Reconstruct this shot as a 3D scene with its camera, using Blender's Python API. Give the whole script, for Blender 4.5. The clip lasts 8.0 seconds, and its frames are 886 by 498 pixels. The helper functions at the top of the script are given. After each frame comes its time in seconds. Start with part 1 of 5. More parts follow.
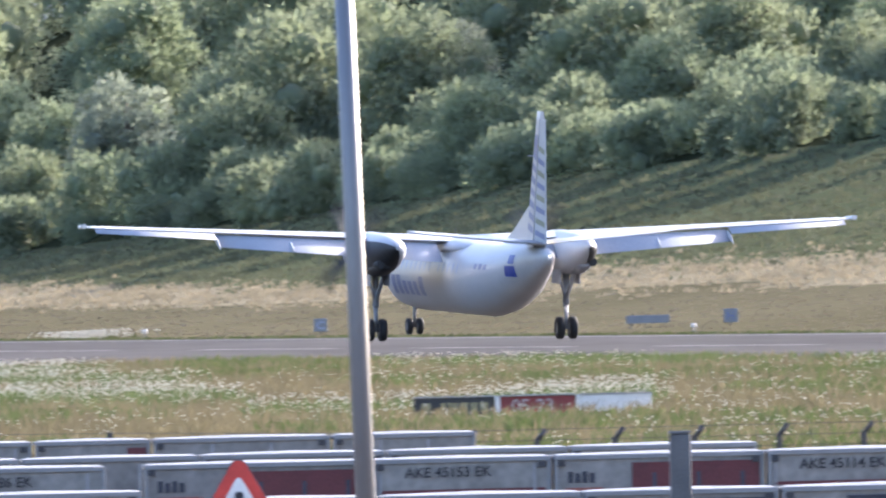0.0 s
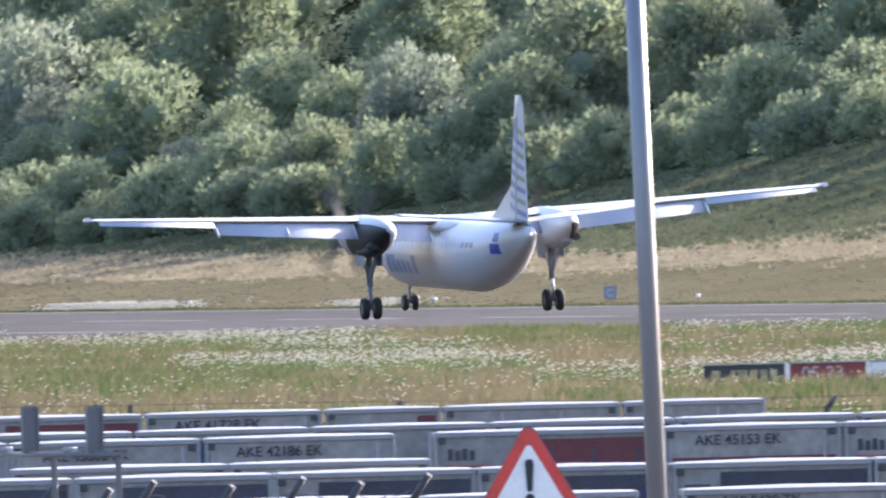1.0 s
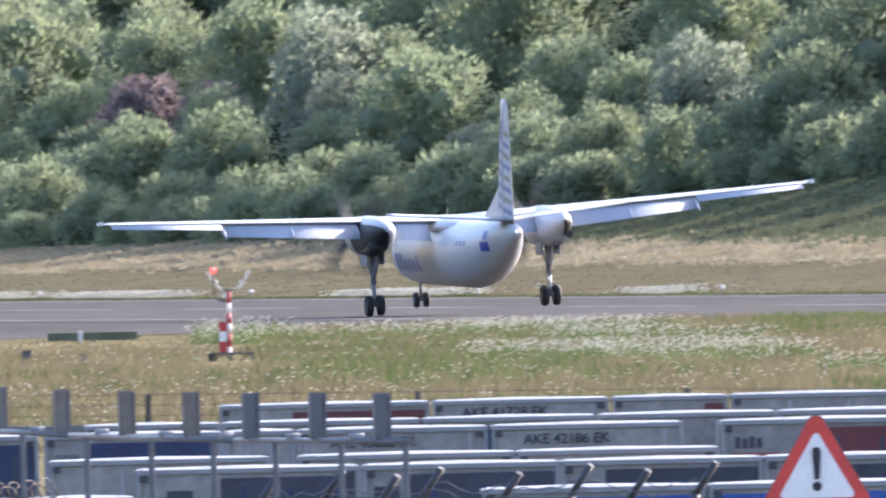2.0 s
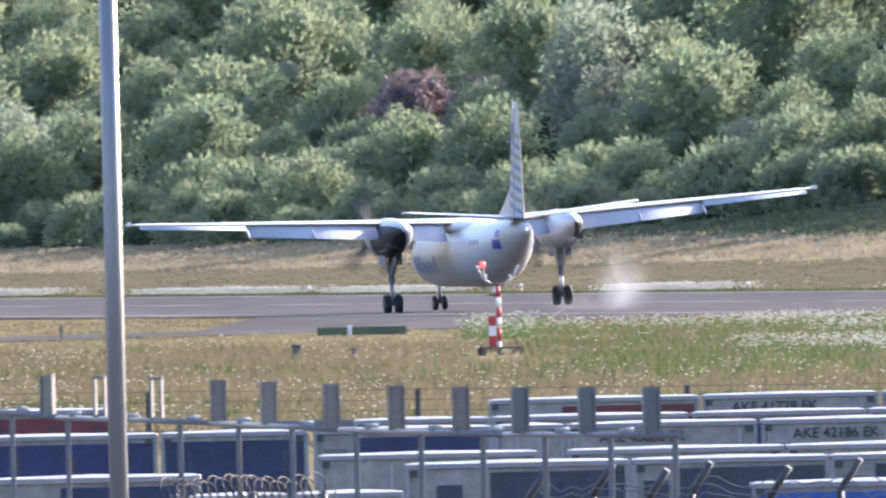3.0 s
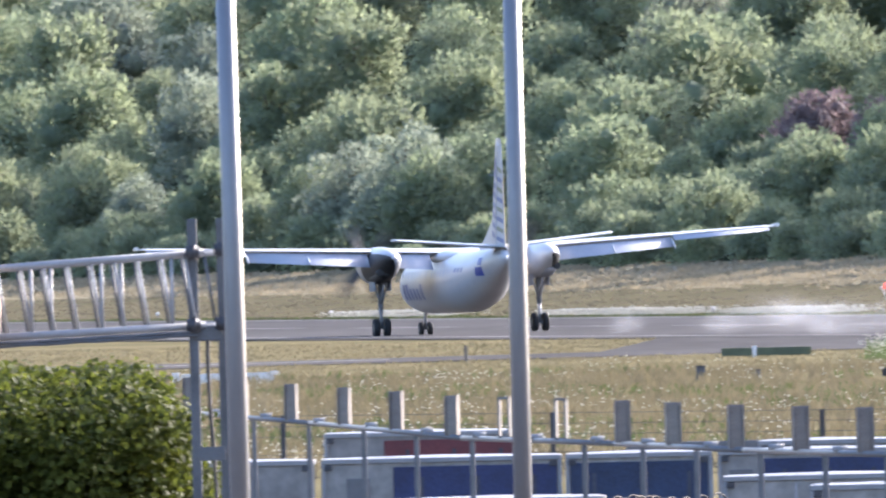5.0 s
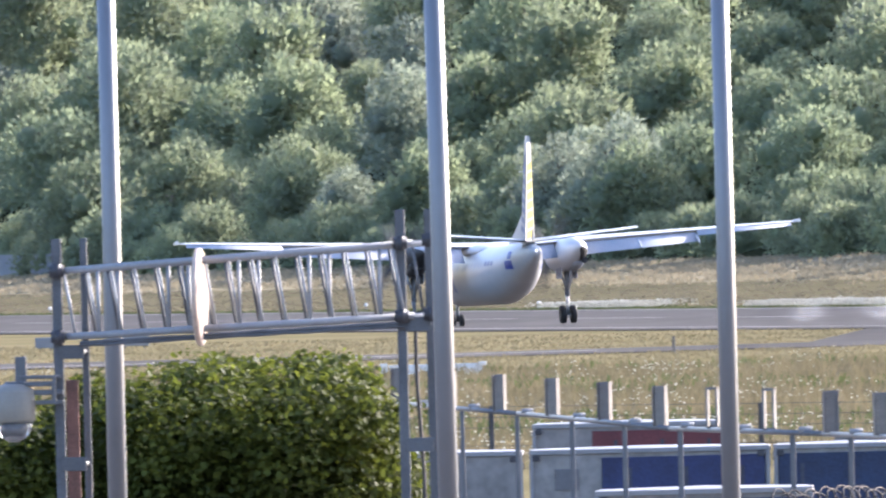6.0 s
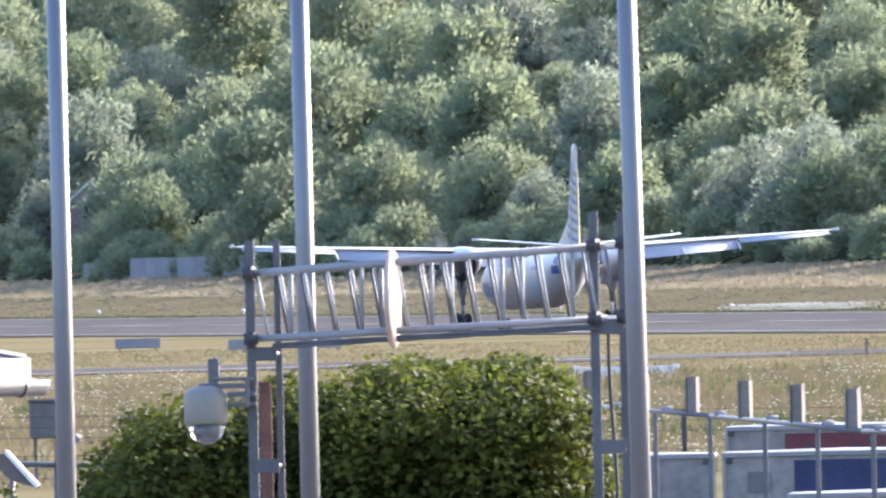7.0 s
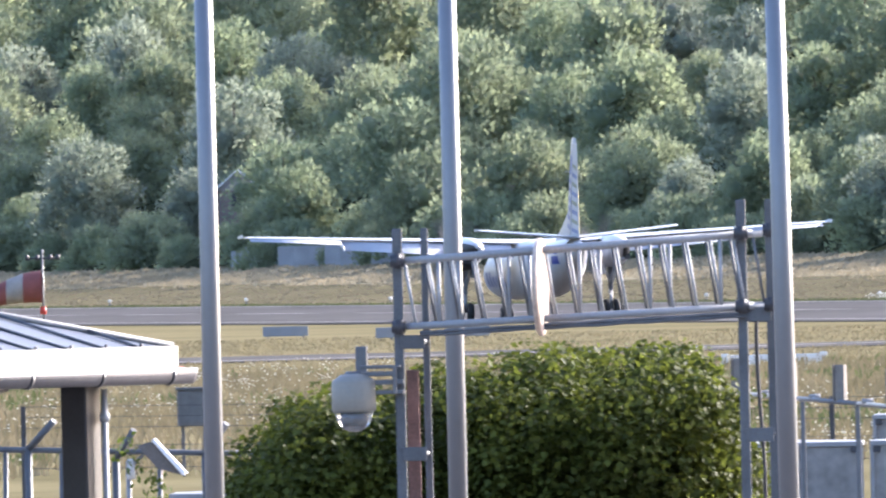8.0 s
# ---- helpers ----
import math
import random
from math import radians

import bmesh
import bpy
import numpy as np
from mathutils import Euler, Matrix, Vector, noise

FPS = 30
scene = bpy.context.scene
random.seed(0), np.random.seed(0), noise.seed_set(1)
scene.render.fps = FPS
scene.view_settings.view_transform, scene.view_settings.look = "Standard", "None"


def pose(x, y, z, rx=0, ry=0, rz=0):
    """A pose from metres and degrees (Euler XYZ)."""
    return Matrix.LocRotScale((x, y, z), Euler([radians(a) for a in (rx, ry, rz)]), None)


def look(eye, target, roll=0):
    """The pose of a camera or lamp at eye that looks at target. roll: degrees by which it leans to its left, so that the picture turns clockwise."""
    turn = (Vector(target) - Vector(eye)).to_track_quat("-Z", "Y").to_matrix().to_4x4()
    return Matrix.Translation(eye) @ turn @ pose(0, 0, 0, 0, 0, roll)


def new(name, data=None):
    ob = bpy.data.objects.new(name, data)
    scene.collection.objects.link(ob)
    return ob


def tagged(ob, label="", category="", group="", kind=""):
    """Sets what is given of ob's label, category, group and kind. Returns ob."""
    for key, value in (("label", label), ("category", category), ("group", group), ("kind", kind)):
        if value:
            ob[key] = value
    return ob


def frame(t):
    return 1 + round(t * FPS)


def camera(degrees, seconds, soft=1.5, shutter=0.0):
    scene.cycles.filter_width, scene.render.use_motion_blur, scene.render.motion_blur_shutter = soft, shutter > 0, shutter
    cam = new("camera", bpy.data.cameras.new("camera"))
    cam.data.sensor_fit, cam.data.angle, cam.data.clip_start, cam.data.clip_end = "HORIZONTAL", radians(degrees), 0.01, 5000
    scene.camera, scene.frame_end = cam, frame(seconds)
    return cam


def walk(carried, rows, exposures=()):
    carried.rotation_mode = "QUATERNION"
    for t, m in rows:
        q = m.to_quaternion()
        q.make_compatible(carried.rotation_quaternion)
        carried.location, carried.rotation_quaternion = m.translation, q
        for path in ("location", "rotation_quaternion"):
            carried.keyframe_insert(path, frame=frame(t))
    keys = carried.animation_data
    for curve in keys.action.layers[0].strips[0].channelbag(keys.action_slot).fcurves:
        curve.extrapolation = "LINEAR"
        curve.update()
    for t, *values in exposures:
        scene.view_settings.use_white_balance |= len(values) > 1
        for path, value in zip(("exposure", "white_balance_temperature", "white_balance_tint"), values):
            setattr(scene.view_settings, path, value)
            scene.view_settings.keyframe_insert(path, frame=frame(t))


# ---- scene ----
cam = camera(1.4973, 8.0, soft=2.15, shutter=0.35)
EYE = (0.0, 0.0, 4.5)


def aim(t, bearing, rise, lean):
    """A row of the path: bearing and rise of the view in thousandths of a radian, lean in degrees."""
    a, e = bearing / 1000, rise / 1000
    target = (EYE[0] + 1000 * math.sin(a), EYE[1] + 1000 * math.cos(a), EYE[2] + 1000 * math.tan(e))
    return t, look(EYE, target, -lean)


walk(cam, [aim(*r) for r in (
    (0, 28.367, -0.292, 1.374),
    (0.5, 23.656, -0.474, 1.465),
    (1, 19.803, -1.039, 1.484),
    (1.5, 15.822, -1.087, 1.407),
    (2, 11.303, -1.215, 1.283),
    (2.2, 9.483, -1.427, 1.226),
    (3.3, 1.464, -1.147, 1.309),
    (3.5, 0.566, -1.194, 1.270),
    (4, -1.302, -1.151, 1.441),
    (4.5, -4.326, -0.916, 1.405),
    (5, -8.557, -0.321, 1.330),
    (5.2, -9.948, -0.425, 1.374),
    (6.3, -16.453, -0.444, 1.320),
    (6.5, -17.597, -0.309, 1.259),
    (7, -20.385, -0.251, 1.335),
    (7.5, -22.531, -0.561, 1.364),
    (8, -24.746, -0.506, 1.352),
)], exposures=((0.0, 1.84, 5650, 21), (4.0, 1.86, 5600, 21), (8.0, 2.0, 5550, 20)))

# ---------------------------------------------------------------- light
SUN_BEARING, SUN_HEIGHT = radians(50), radians(22)
world = bpy.data.worlds.new("evening_sky")
scene.world = world
world.use_nodes = True
wn = world.node_tree.nodes
sky = wn.new("ShaderNodeTexSky")
sky.sky_type, sky.sun_disc = "NISHITA", False
sky.sun_elevation, sky.sun_rotation = SUN_HEIGHT, SUN_BEARING
sky.dust_density, sky.air_density, sky.ozone_density = 3.0, 1.0, 1.0
world.node_tree.links.new(sky.outputs[0], wn["Background"].inputs[0])
wn["Background"].inputs[1].default_value = 0.15
sun = new("sun", bpy.data.lights.new("sun", "SUN"))
sun.data.energy, sun.data.angle, sun.data.color = 4.2, radians(0.55), (1.0, 0.88, 0.68)
sun.matrix_basis = look((math.sin(SUN_BEARING) * math.cos(SUN_HEIGHT) * 100, math.cos(SUN_BEARING) * math.cos(SUN_HEIGHT) * 100, math.sin(SUN_HEIGHT) * 100), (0, 0, 0))


# ---------------------------------------------------------------- materials
def mat(name, colour, rough=0.6, metal=0.0, vary=0.25, scale=3.0, fine=40.0, bump=0.15, tint=None, spec=0.5, transmit=0.0, per_piece=0.0, sheen=0.0, stretch=(1, 1, 1)):
    """A painted or natural surface with blotches (scale), grain (fine) and relief."""
    m = bpy.data.materials.new(name)
    m.use_nodes = True
    n, k = m.node_tree.nodes, m.node_tree.links
    b = n["Principled BSDF"]
    b.inputs["Roughness"].default_value = rough
    b.inputs["Metallic"].default_value = metal
    b.inputs["Specular IOR Level"].default_value = spec
    b.inputs["Sheen Weight"].default_value, b.inputs["Sheen Roughness"].default_value = sheen, 0.6
    co = n.new("ShaderNodeTexCoord")
    mp = n.new("ShaderNodeMapping")
    mp.inputs["Scale"].default_value = stretch
    k.new(co.outputs["Object"], mp.inputs["Vector"])
    big, small = n.new("ShaderNodeTexNoise"), n.new("ShaderNodeTexNoise")
    for node, s, d in ((big, scale, 5.0), (small, fine, 6.0)):
        node.inputs["Scale"].default_value, node.inputs["Detail"].default_value = s, d
        k.new(mp.outputs[0], node.inputs["Vector"])
    add = n.new("ShaderNodeMath")
    add.operation = "MULTIPLY_ADD"
    add.inputs[1].default_value = 0.6
    k.new(big.outputs["Fac"], add.inputs[0])
    half = n.new("ShaderNodeMath")
    half.operation = "MULTIPLY"
    half.inputs[1].default_value = 0.4
    k.new(small.outputs["Fac"], half.inputs[0])
    k.new(half.outputs[0], add.inputs[2])
    ramp = n.new("ShaderNodeValToRGB")
    c = Vector(colour)
    d = Vector(tint) if tint else c * (1 - vary)
    ramp.color_ramp.elements[0].position, ramp.color_ramp.elements[1].position = 0.36, 0.64
    ramp.color_ramp.elements[0].color = (*d, 1)
    ramp.color_ramp.elements[1].color = (*(c * (1 + 0.3 * vary)), 1)
    k.new(add.outputs[0], ramp.inputs[0])
    out = ramp.outputs[0]
    if per_piece:
        info = n.new("ShaderNodeObjectInfo")
        isl = n.new("ShaderNodeNewGeometry")
        s = n.new("ShaderNodeMath")
        s.operation = "ADD"
        k.new(info.outputs["Random"], s.inputs[0])
        k.new(isl.outputs["Random Per Island"], s.inputs[1])
        rng = n.new("ShaderNodeMapRange")
        rng.inputs["From Max"].default_value = 2.0
        rng.inputs["To Min"].default_value, rng.inputs["To Max"].default_value = 1 - per_piece, 1 + per_piece
        k.new(s.outputs[0], rng.inputs["Value"])
        hs = n.new("ShaderNodeHueSaturation")
        k.new(rng.outputs[0], hs.inputs["Value"])
        h = n.new("ShaderNodeMapRange")
        h.inputs["To Min"].default_value, h.inputs["To Max"].default_value = 0.5 - 0.045 * per_piece, 0.5 + 0.03 * per_piece
        k.new(info.outputs["Random"], h.inputs["Value"])
        k.new(h.outputs[0], hs.inputs["Hue"])
        k.new(out, hs.inputs["Color"])
        out = hs.outputs[0]
    k.new(out, b.inputs["Base Color"])
    if bump:
        bp = n.new("ShaderNodeBump")
        bp.inputs["Strength"].default_value, bp.inputs["Distance"].default_value = bump, 0.02
        k.new(small.outputs["Fac"], bp.inputs["Height"])
        k.new(bp.outputs[0], b.inputs["Normal"])
    if transmit:
        tr = n.new("ShaderNodeBsdfTranslucent")
        k.new(out, tr.inputs["Color"])
        mix = n.new("ShaderNodeMixShader")
        mix.inputs[0].default_value = transmit
        k.new(b.outputs[0], mix.inputs[1])
        k.new(tr.outputs[0], mix.inputs[2])
        k.new(mix.outputs[0], n["Material Output"].inputs[0])
    return m


def glow(name, colour, power):
    m = mat(name, colour, 0.4, vary=0.05)
    b = m.node_tree.nodes["Principled BSDF"]
    b.inputs["Emission Color"].default_value, b.inputs["Emission Strength"].default_value = (*colour, 1), power
    return m


GALV = mat("galvanised_steel", (0.115, 0.12, 0.128), 0.45, 0.3, 0.22, 2.5, 18, 0.03)
POLE = mat("lamp_post_steel", (0.058, 0.063, 0.071), 0.5, 0.1, 0.22, 2.5, 18, 0.02, spec=1.0)
pb = POLE.node_tree.nodes["Principled BSDF"]
pb.inputs["Coat Weight"].default_value, pb.inputs["Coat Roughness"].default_value, pb.inputs["Coat IOR"].default_value = 1.0, 0.42, 1.8
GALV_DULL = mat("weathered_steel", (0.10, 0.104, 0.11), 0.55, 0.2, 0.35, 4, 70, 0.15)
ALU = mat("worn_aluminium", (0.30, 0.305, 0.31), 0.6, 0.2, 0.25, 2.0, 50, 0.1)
RAILPAINT = mat("aluminium_edge", (0.235, 0.235, 0.232), 0.65, 0.0, 0.2, 3.0, 50, 0.1)
WHITE = mat("white_panel", (0.24, 0.228, 0.208), 0.5, 0.0, 0.45, 1.3, 9, 0.03, per_piece=0.22)
GREYPANEL = mat("grey_panel", (0.125, 0.125, 0.128), 0.5, 0.1, 0.3, 1.2, 9, 0.03, per_piece=0.3)
NAVY = mat("navy_canvas", (0.018, 0.028, 0.078), 0.65, 0.0, 0.4, 2.2, 25, 0.3, per_piece=0.3)
CHARCOAL = mat("dark_canvas", (0.032, 0.034, 0.048), 0.6, 0.0, 0.45, 2.0, 25, 0.3, per_piece=0.3)
RED = mat("dark_red_canvas", (0.105, 0.02, 0.022), 0.6, 0.0, 0.35, 2.0, 25, 0.3)
BLUE = mat("blue_canvas", (0.03, 0.08, 0.28), 0.6, 0.0, 0.35, 2.0, 25, 0.3)
BLACK = mat("black_print", (0.02, 0.02, 0.025), 0.6, 0.0, 0.3, 10, 60, 0.0)
DARK = mat("dark_steel", (0.05, 0.05, 0.055), 0.5, 0.3, 0.3, 5, 60, 0.1)
RUBBER = mat("tyre_rubber", (0.018, 0.018, 0.019), 0.75, 0.0, 0.4, 6, 60, 0.2)
SIGNRED = mat("sign_red", (0.55, 0.045, 0.03), 0.45, 0.0, 0.25, 6, 50, 0.05)
SIGNWHITE = mat("sign_white", (0.72, 0.70, 0.66), 0.5, 0.0, 0.15, 5, 50, 0.05)
BOARD = mat("weathered_board", (0.175, 0.157, 0.135), 0.7, 0.0, 0.35, 5, 60, 0.2, per_piece=0.3)
CLOTHRED = mat("faded_red_cloth", (0.20, 0.06, 0.05), 0.8, 0.0, 0.25, 2, 15, 0.1)
CLOTHWHITE = mat("faded_white_cloth", (0.28, 0.25, 0.22), 0.8, 0.0, 0.25, 2, 15, 0.1)
TARMAC = mat("worn_asphalt", (0.048, 0.045, 0.044), 0.9, 0.0, 0.5, 0.08, 0.5, 0.2, spec=0.06, stretch=(1, 0.08, 1))
CONCRETE = mat("apron_concrete", (0.15, 0.14, 0.132), 0.85, 0.0, 0.3, 0.08, 1.5, 0.2)
LINE = mat("runway_paint", (0.18, 0.175, 0.168), 0.8, 0.0, 0.35, 0.6, 6, 0.1)
OLIVEGRASS = mat("mown_olive_grass", (0.125, 0.11, 0.066), 0.9, 0.0, 0.3, 0.03, 0.7, 0.3, tint=(0.10, 0.09, 0.052), spec=0.0)
STRAWGRASS = mat("pale_straw_grass", (0.27, 0.23, 0.15), 0.9, 0.0, 0.3, 0.04, 0.7, 0.3, tint=(0.165, 0.145, 0.088), spec=0.0)
HILLGRASS = mat("green_hill_grass", (0.105, 0.112, 0.06), 0.9, 0.0, 0.3, 0.02, 0.5, 0.3, tint=(0.078, 0.088, 0.044), spec=0.0)
GRASS = mat("dry_grass_ground", (0.165, 0.142, 0.08), 0.9, 0.0, 0.4, 0.03, 0.9, 0.3, tint=(0.11, 0.098, 0.052), spec=0.0)
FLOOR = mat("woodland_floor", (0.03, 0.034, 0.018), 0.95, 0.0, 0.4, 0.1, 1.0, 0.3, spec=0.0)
STRAW = mat("grass_stems", (0.20, 0.168, 0.098), 0.8, 0.0, 0.4, 0.05, 1.2, 0.0, tint=(0.125, 0.112, 0.058), transmit=0.3, per_piece=0.22)
PALESTRAW = mat("pale_grass_stems", (0.285, 0.243, 0.16), 0.8, 0.0, 0.4, 0.05, 1.2, 0.0, tint=(0.225, 0.192, 0.125), transmit=0.35, per_piece=0.08)
OLIVESTEM = mat("mown_grass_stems", (0.165, 0.143, 0.095), 0.8, 0.0, 0.4, 0.05, 1.2, 0.0, tint=(0.13, 0.115, 0.075), transmit=0.35, per_piece=0.06)
HILLSTEM = mat("hill_grass_stems", (0.13, 0.132, 0.075), 0.8, 0.0, 0.4, 0.03, 0.8, 0.0, tint=(0.085, 0.092, 0.05), transmit=0.3, per_piece=0.18)
GREENTUFT = mat("green_weeds", (0.10, 0.118, 0.048), 0.8, 0.0, 0.4, 0.1, 1.2, 0.0, tint=(0.06, 0.09, 0.02), transmit=0.3, per_piece=0.3)
PETAL = mat("white_blossom", (0.56, 0.54, 0.45), 0.8, 0.0, 0.2, 0.5, 4, 0.0, transmit=0.3, per_piece=0.15)
BARK = mat("bark", (0.10, 0.08, 0.06), 0.9, 0.0, 0.4, 3, 25, 0.5)
# woodland leaf colours are lifted and blued: distance haze is put into them
LEAF = mat("hazed_woodland_leaves", (0.25, 0.285, 0.148), 0.75, 0.0, 0.35, 0.12, 1.5, 0.0, tint=(0.178, 0.213, 0.142), transmit=0.5, per_piece=0.16, spec=0.12, sheen=0.12)
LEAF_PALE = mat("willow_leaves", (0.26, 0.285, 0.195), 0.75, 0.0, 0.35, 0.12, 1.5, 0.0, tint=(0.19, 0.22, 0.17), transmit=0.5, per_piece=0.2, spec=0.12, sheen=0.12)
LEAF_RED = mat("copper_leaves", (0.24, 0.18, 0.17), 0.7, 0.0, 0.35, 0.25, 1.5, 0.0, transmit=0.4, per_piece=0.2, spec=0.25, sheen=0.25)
MAPLE = mat("maple_leaves", (0.105, 0.132, 0.018), 0.62, 0.0, 0.4, 1.5, 9, 0.0, tint=(0.042, 0.058, 0.01), transmit=0.48, per_piece=0.3, spec=0.25)
PAINT = mat("aircraft_white_paint", (0.45, 0.455, 0.465), 0.32, 0.0, 0.10, 0.5, 8, 0.02)
# greyer, bluer copy of the white; the flaps' shade is in its colour
PAINT_SHADE_GREY = mat("aircraft_shade_grey_paint", (0.34, 0.355, 0.39), 0.75, 0.0, 0.15, 0.8, 12, 0.03)
LIVERY_BLUE = mat("livery_blue", (0.03, 0.06, 0.30), 0.35, 0.0, 0.15, 1, 12, 0.02)
GEAR = mat("gear_grey_paint", (0.32, 0.33, 0.35), 0.45, 0.1, 0.25, 3, 20, 0.05)
STRIPE_BLUE = mat("stripe_blue", (0.16, 0.19, 0.33), 0.35, 0.0, 0.15, 1, 12, 0.02)
LIVERY_GOLD = mat("livery_gold", (0.45, 0.36, 0.06), 0.35, 0.0, 0.15, 1, 12, 0.02)
LIVERY_SAGE = mat("livery_sage", (0.24, 0.25, 0.17), 0.4, 0.0, 0.15, 1, 12, 0.02)
LIVERY_GREY = mat("livery_grey_lettering", (0.38, 0.43, 0.55), 0.4, 0.0, 0.15, 1, 12, 0.02)
SOOT = mat("sooty_exhaust", (0.035, 0.034, 0.035), 0.6, 0.1, 0.4, 3, 20, 0.1)


# ---------------------------------------------------------------- mesh helpers
def box(bm, x0, x1, y0, y1, z0, z1, bevel=0.0):
    v = [bm.verts.new((x, y, z)) for x in (x0, x1) for y in (y0, y1) for z in (z0, z1)]
    f = [bm.faces.new([v[i] for i in q]) for q in ((0, 1, 3, 2), (4, 6, 7, 5), (0, 4, 5, 1), (2, 3, 7, 6), (0, 2, 6, 4), (1, 5, 7, 3))]
    if bevel:
        es = list({e for g in f for e in g.edges})
        bmesh.ops.bevel(bm, geom=es, offset=bevel, segments=1, affect="EDGES")
    return f


def tube(bm, a, b, r0, r1=None, seg=10, cap=True):
    a, b = Vector(a), Vector(b)
    r1 = r0 if r1 is None else r1
    d = (b - a).normalized()
    u = d.orthogonal().normalized()
    w = d.cross(u)
    rings = []
    for p, r in ((a, r0), (b, r1)):
        rings.append([bm.verts.new(p + (u * math.cos(q) + w * math.sin(q)) * r) for q in (2 * math.pi * i / seg for i in range(seg))])
    for i in range(seg):
        j = (i + 1) % seg
        f = bm.faces.new((rings[0][i], rings[0][j], rings[1][j], rings[1][i]))
        f.smooth = True
    if cap:
        bm.faces.new(rings[0][::-1])
        bm.faces.new(rings[1])


def loft(bm, rings, cap=True, smooth=True):
    vs = [[bm.verts.new(p) for p in ring] for ring in rings]
    n = len(vs[0])
    for a, b in zip(vs, vs[1:]):
        for i in range(n):
            f = bm.faces.new((a[i], a[(i + 1) % n], b[(i + 1) % n], b[i]))
            f.smooth = smooth
    if cap:
        bm.faces.new(vs[0][::-1])
        bm.faces.new(vs[-1])


def blank():
    return bmesh.new()


def part(name, bm, material, parent=None, label=""):
    """Links a bmesh as one mesh object under a thing or a part."""
    bmesh.ops.recalc_face_normals(bm, faces=bm.faces)
    me = bpy.data.meshes.new(name)
    bm.to_mesh(me)
    bm.free()
    me.materials.append(material)
    ob = new(name, me)
    ob.parent = parent
    if label:
        tagged(ob, label)
    return ob


def thing(name, m, label, category, group="", kind=""):
    ob = new(name)
    ob.matrix_basis = m
    return tagged(ob, label, category, group, kind)


def sheet(name, verts, faces, material, label="", category="", kind="stuff", smooth=False):
    me = bpy.data.meshes.new(name)
    me.from_pydata([tuple(v) for v in verts], [], faces)
    me.materials.append(material)
    if smooth:
        me.polygons.foreach_set("use_smooth", [True] * len(me.polygons))
    return tagged(new(name, me), label, category, "", kind)


def at(mil, d, z=0.0, rz=0.0):
    """A pose at a bearing (thousandths of a radian east of the view's axis) and distance from the eye."""
    a = mil / 1000
    return pose(d * math.sin(a), d * math.cos(a), z, 0, 0, rz)


def xy(mil, d):
    return d * math.sin(mil / 1000), d * math.cos(mil / 1000)


# ---------------------------------------------------------------- ground
RUN = 0.1745  # runway's turn to the left of the y axis
FAR_EDGE, NEAR_EDGE = 41.0, -22.0  # x of the runway's edges at y = 1500
BASES = ((-60, -54), (-30.7, -54), (-1.8, -54), (6.7, -48), (13.4, -22), (24.4, 49), (32, 108), (41.4, 160), (60, 190))


def edge_far(b):
    return (FAR_EDGE + 0.1763 * 1500) / (max(-0.055, min(0.07, b)) + 0.1763)


def wood_start(b):
    return edge_far(b) + 250


def base_height(b):
    m = max(-60, min(60, b * 1000))
    e = np.interp(m, [q[0] for q in BASES], [q[1] for q in BASES])
    return 4.5 + e / 60000 * wood_start(b)


def height(x, y):
    d, b = math.hypot(x, y), math.atan2(x, y)
    z = 0.15 * min(1, max(0, (d - 900) / 150))
    if y <= 0:
        return 0.0
    d0, d1 = edge_far(b) + 12, wood_start(b)
    fade = max(0.0, min(1.0, (1.2 - abs(b)) / 0.6))
    if d > d0:
        s = min(1, (d - d0) / (d1 - d0))
        z += (base_height(b) - 0.15) * (0.35 * s + 0.65 * s * s) * fade
    if d > d1:
        q = d - d1
        z += (0.06 * min(q, 380) + 0.01 * max(0, min(q - 380, 1500))) * fade
    return z


def build_ground():
    near = [0, 60, 150, 250, 350, 450, 600, 750, 900, 1050]
    beyond = [10 * i for i in range(25)] + [250 + 15 * i for i in range(28)] + [760, 900, 1200, 1700]
    angs = [radians(a) for a in range(-180, -6, 6)] + [radians(-6 + 0.5 * i) for i in range(7)] + [radians(-2.8 + 0.04 * i) for i in range(141)] + [radians(3 + 0.5 * i) for i in range(7)] + [radians(a) for a in range(12, 180, 6)]
    rows = []
    for a in angs:
        e = edge_far(a)
        rows.append(near + [1050 + (e - 1050) * q / 12 for q in range(1, 12)] + [e + q for q in beyond])
    verts, faces = [], []
    ds = rows[0]
    for i in range(len(ds)):
        for a, row in zip(angs, rows):
            x, y = row[i] * math.sin(a), row[i] * math.cos(a)
            verts.append((x, y, height(x, y) if row[i] else 0.0))
    n = len(angs)
    for i in range(len(ds) - 1):
        for j in range(n):
            q = (j + 1) % n
            faces.append((i * n + j, i * n + q, (i + 1) * n + q, (i + 1) * n + j))
    g = sheet("ground", verts, faces, GRASS, "airfield meadow of dry yellow grass with green patches", "ground", "structure", True)
    for m in (OLIVEGRASS, STRAWGRASS, HILLGRASS, FLOOR):
        g.data.materials.append(m)
    # mown and unmown belts beyond the runway
    for p in g.data.polygons:
        x, y, _ = p.center
        d, b = math.hypot(x, y), math.atan2(x, y)
        if y > 0 and d > edge_far(b):
            s = (d - edge_far(b)) / 250
            w = max(0.0, min(1.0, (b * 1000 - 2) / 22))
            s += 0.05 * noise.noise(Vector((x * 0.03, 0.0, 2.0)))
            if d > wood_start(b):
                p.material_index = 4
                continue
            p.material_index = 1 if s < 0.66 - 0.24 * w else 2 if s < 1.05 - 0.5 * w else 3


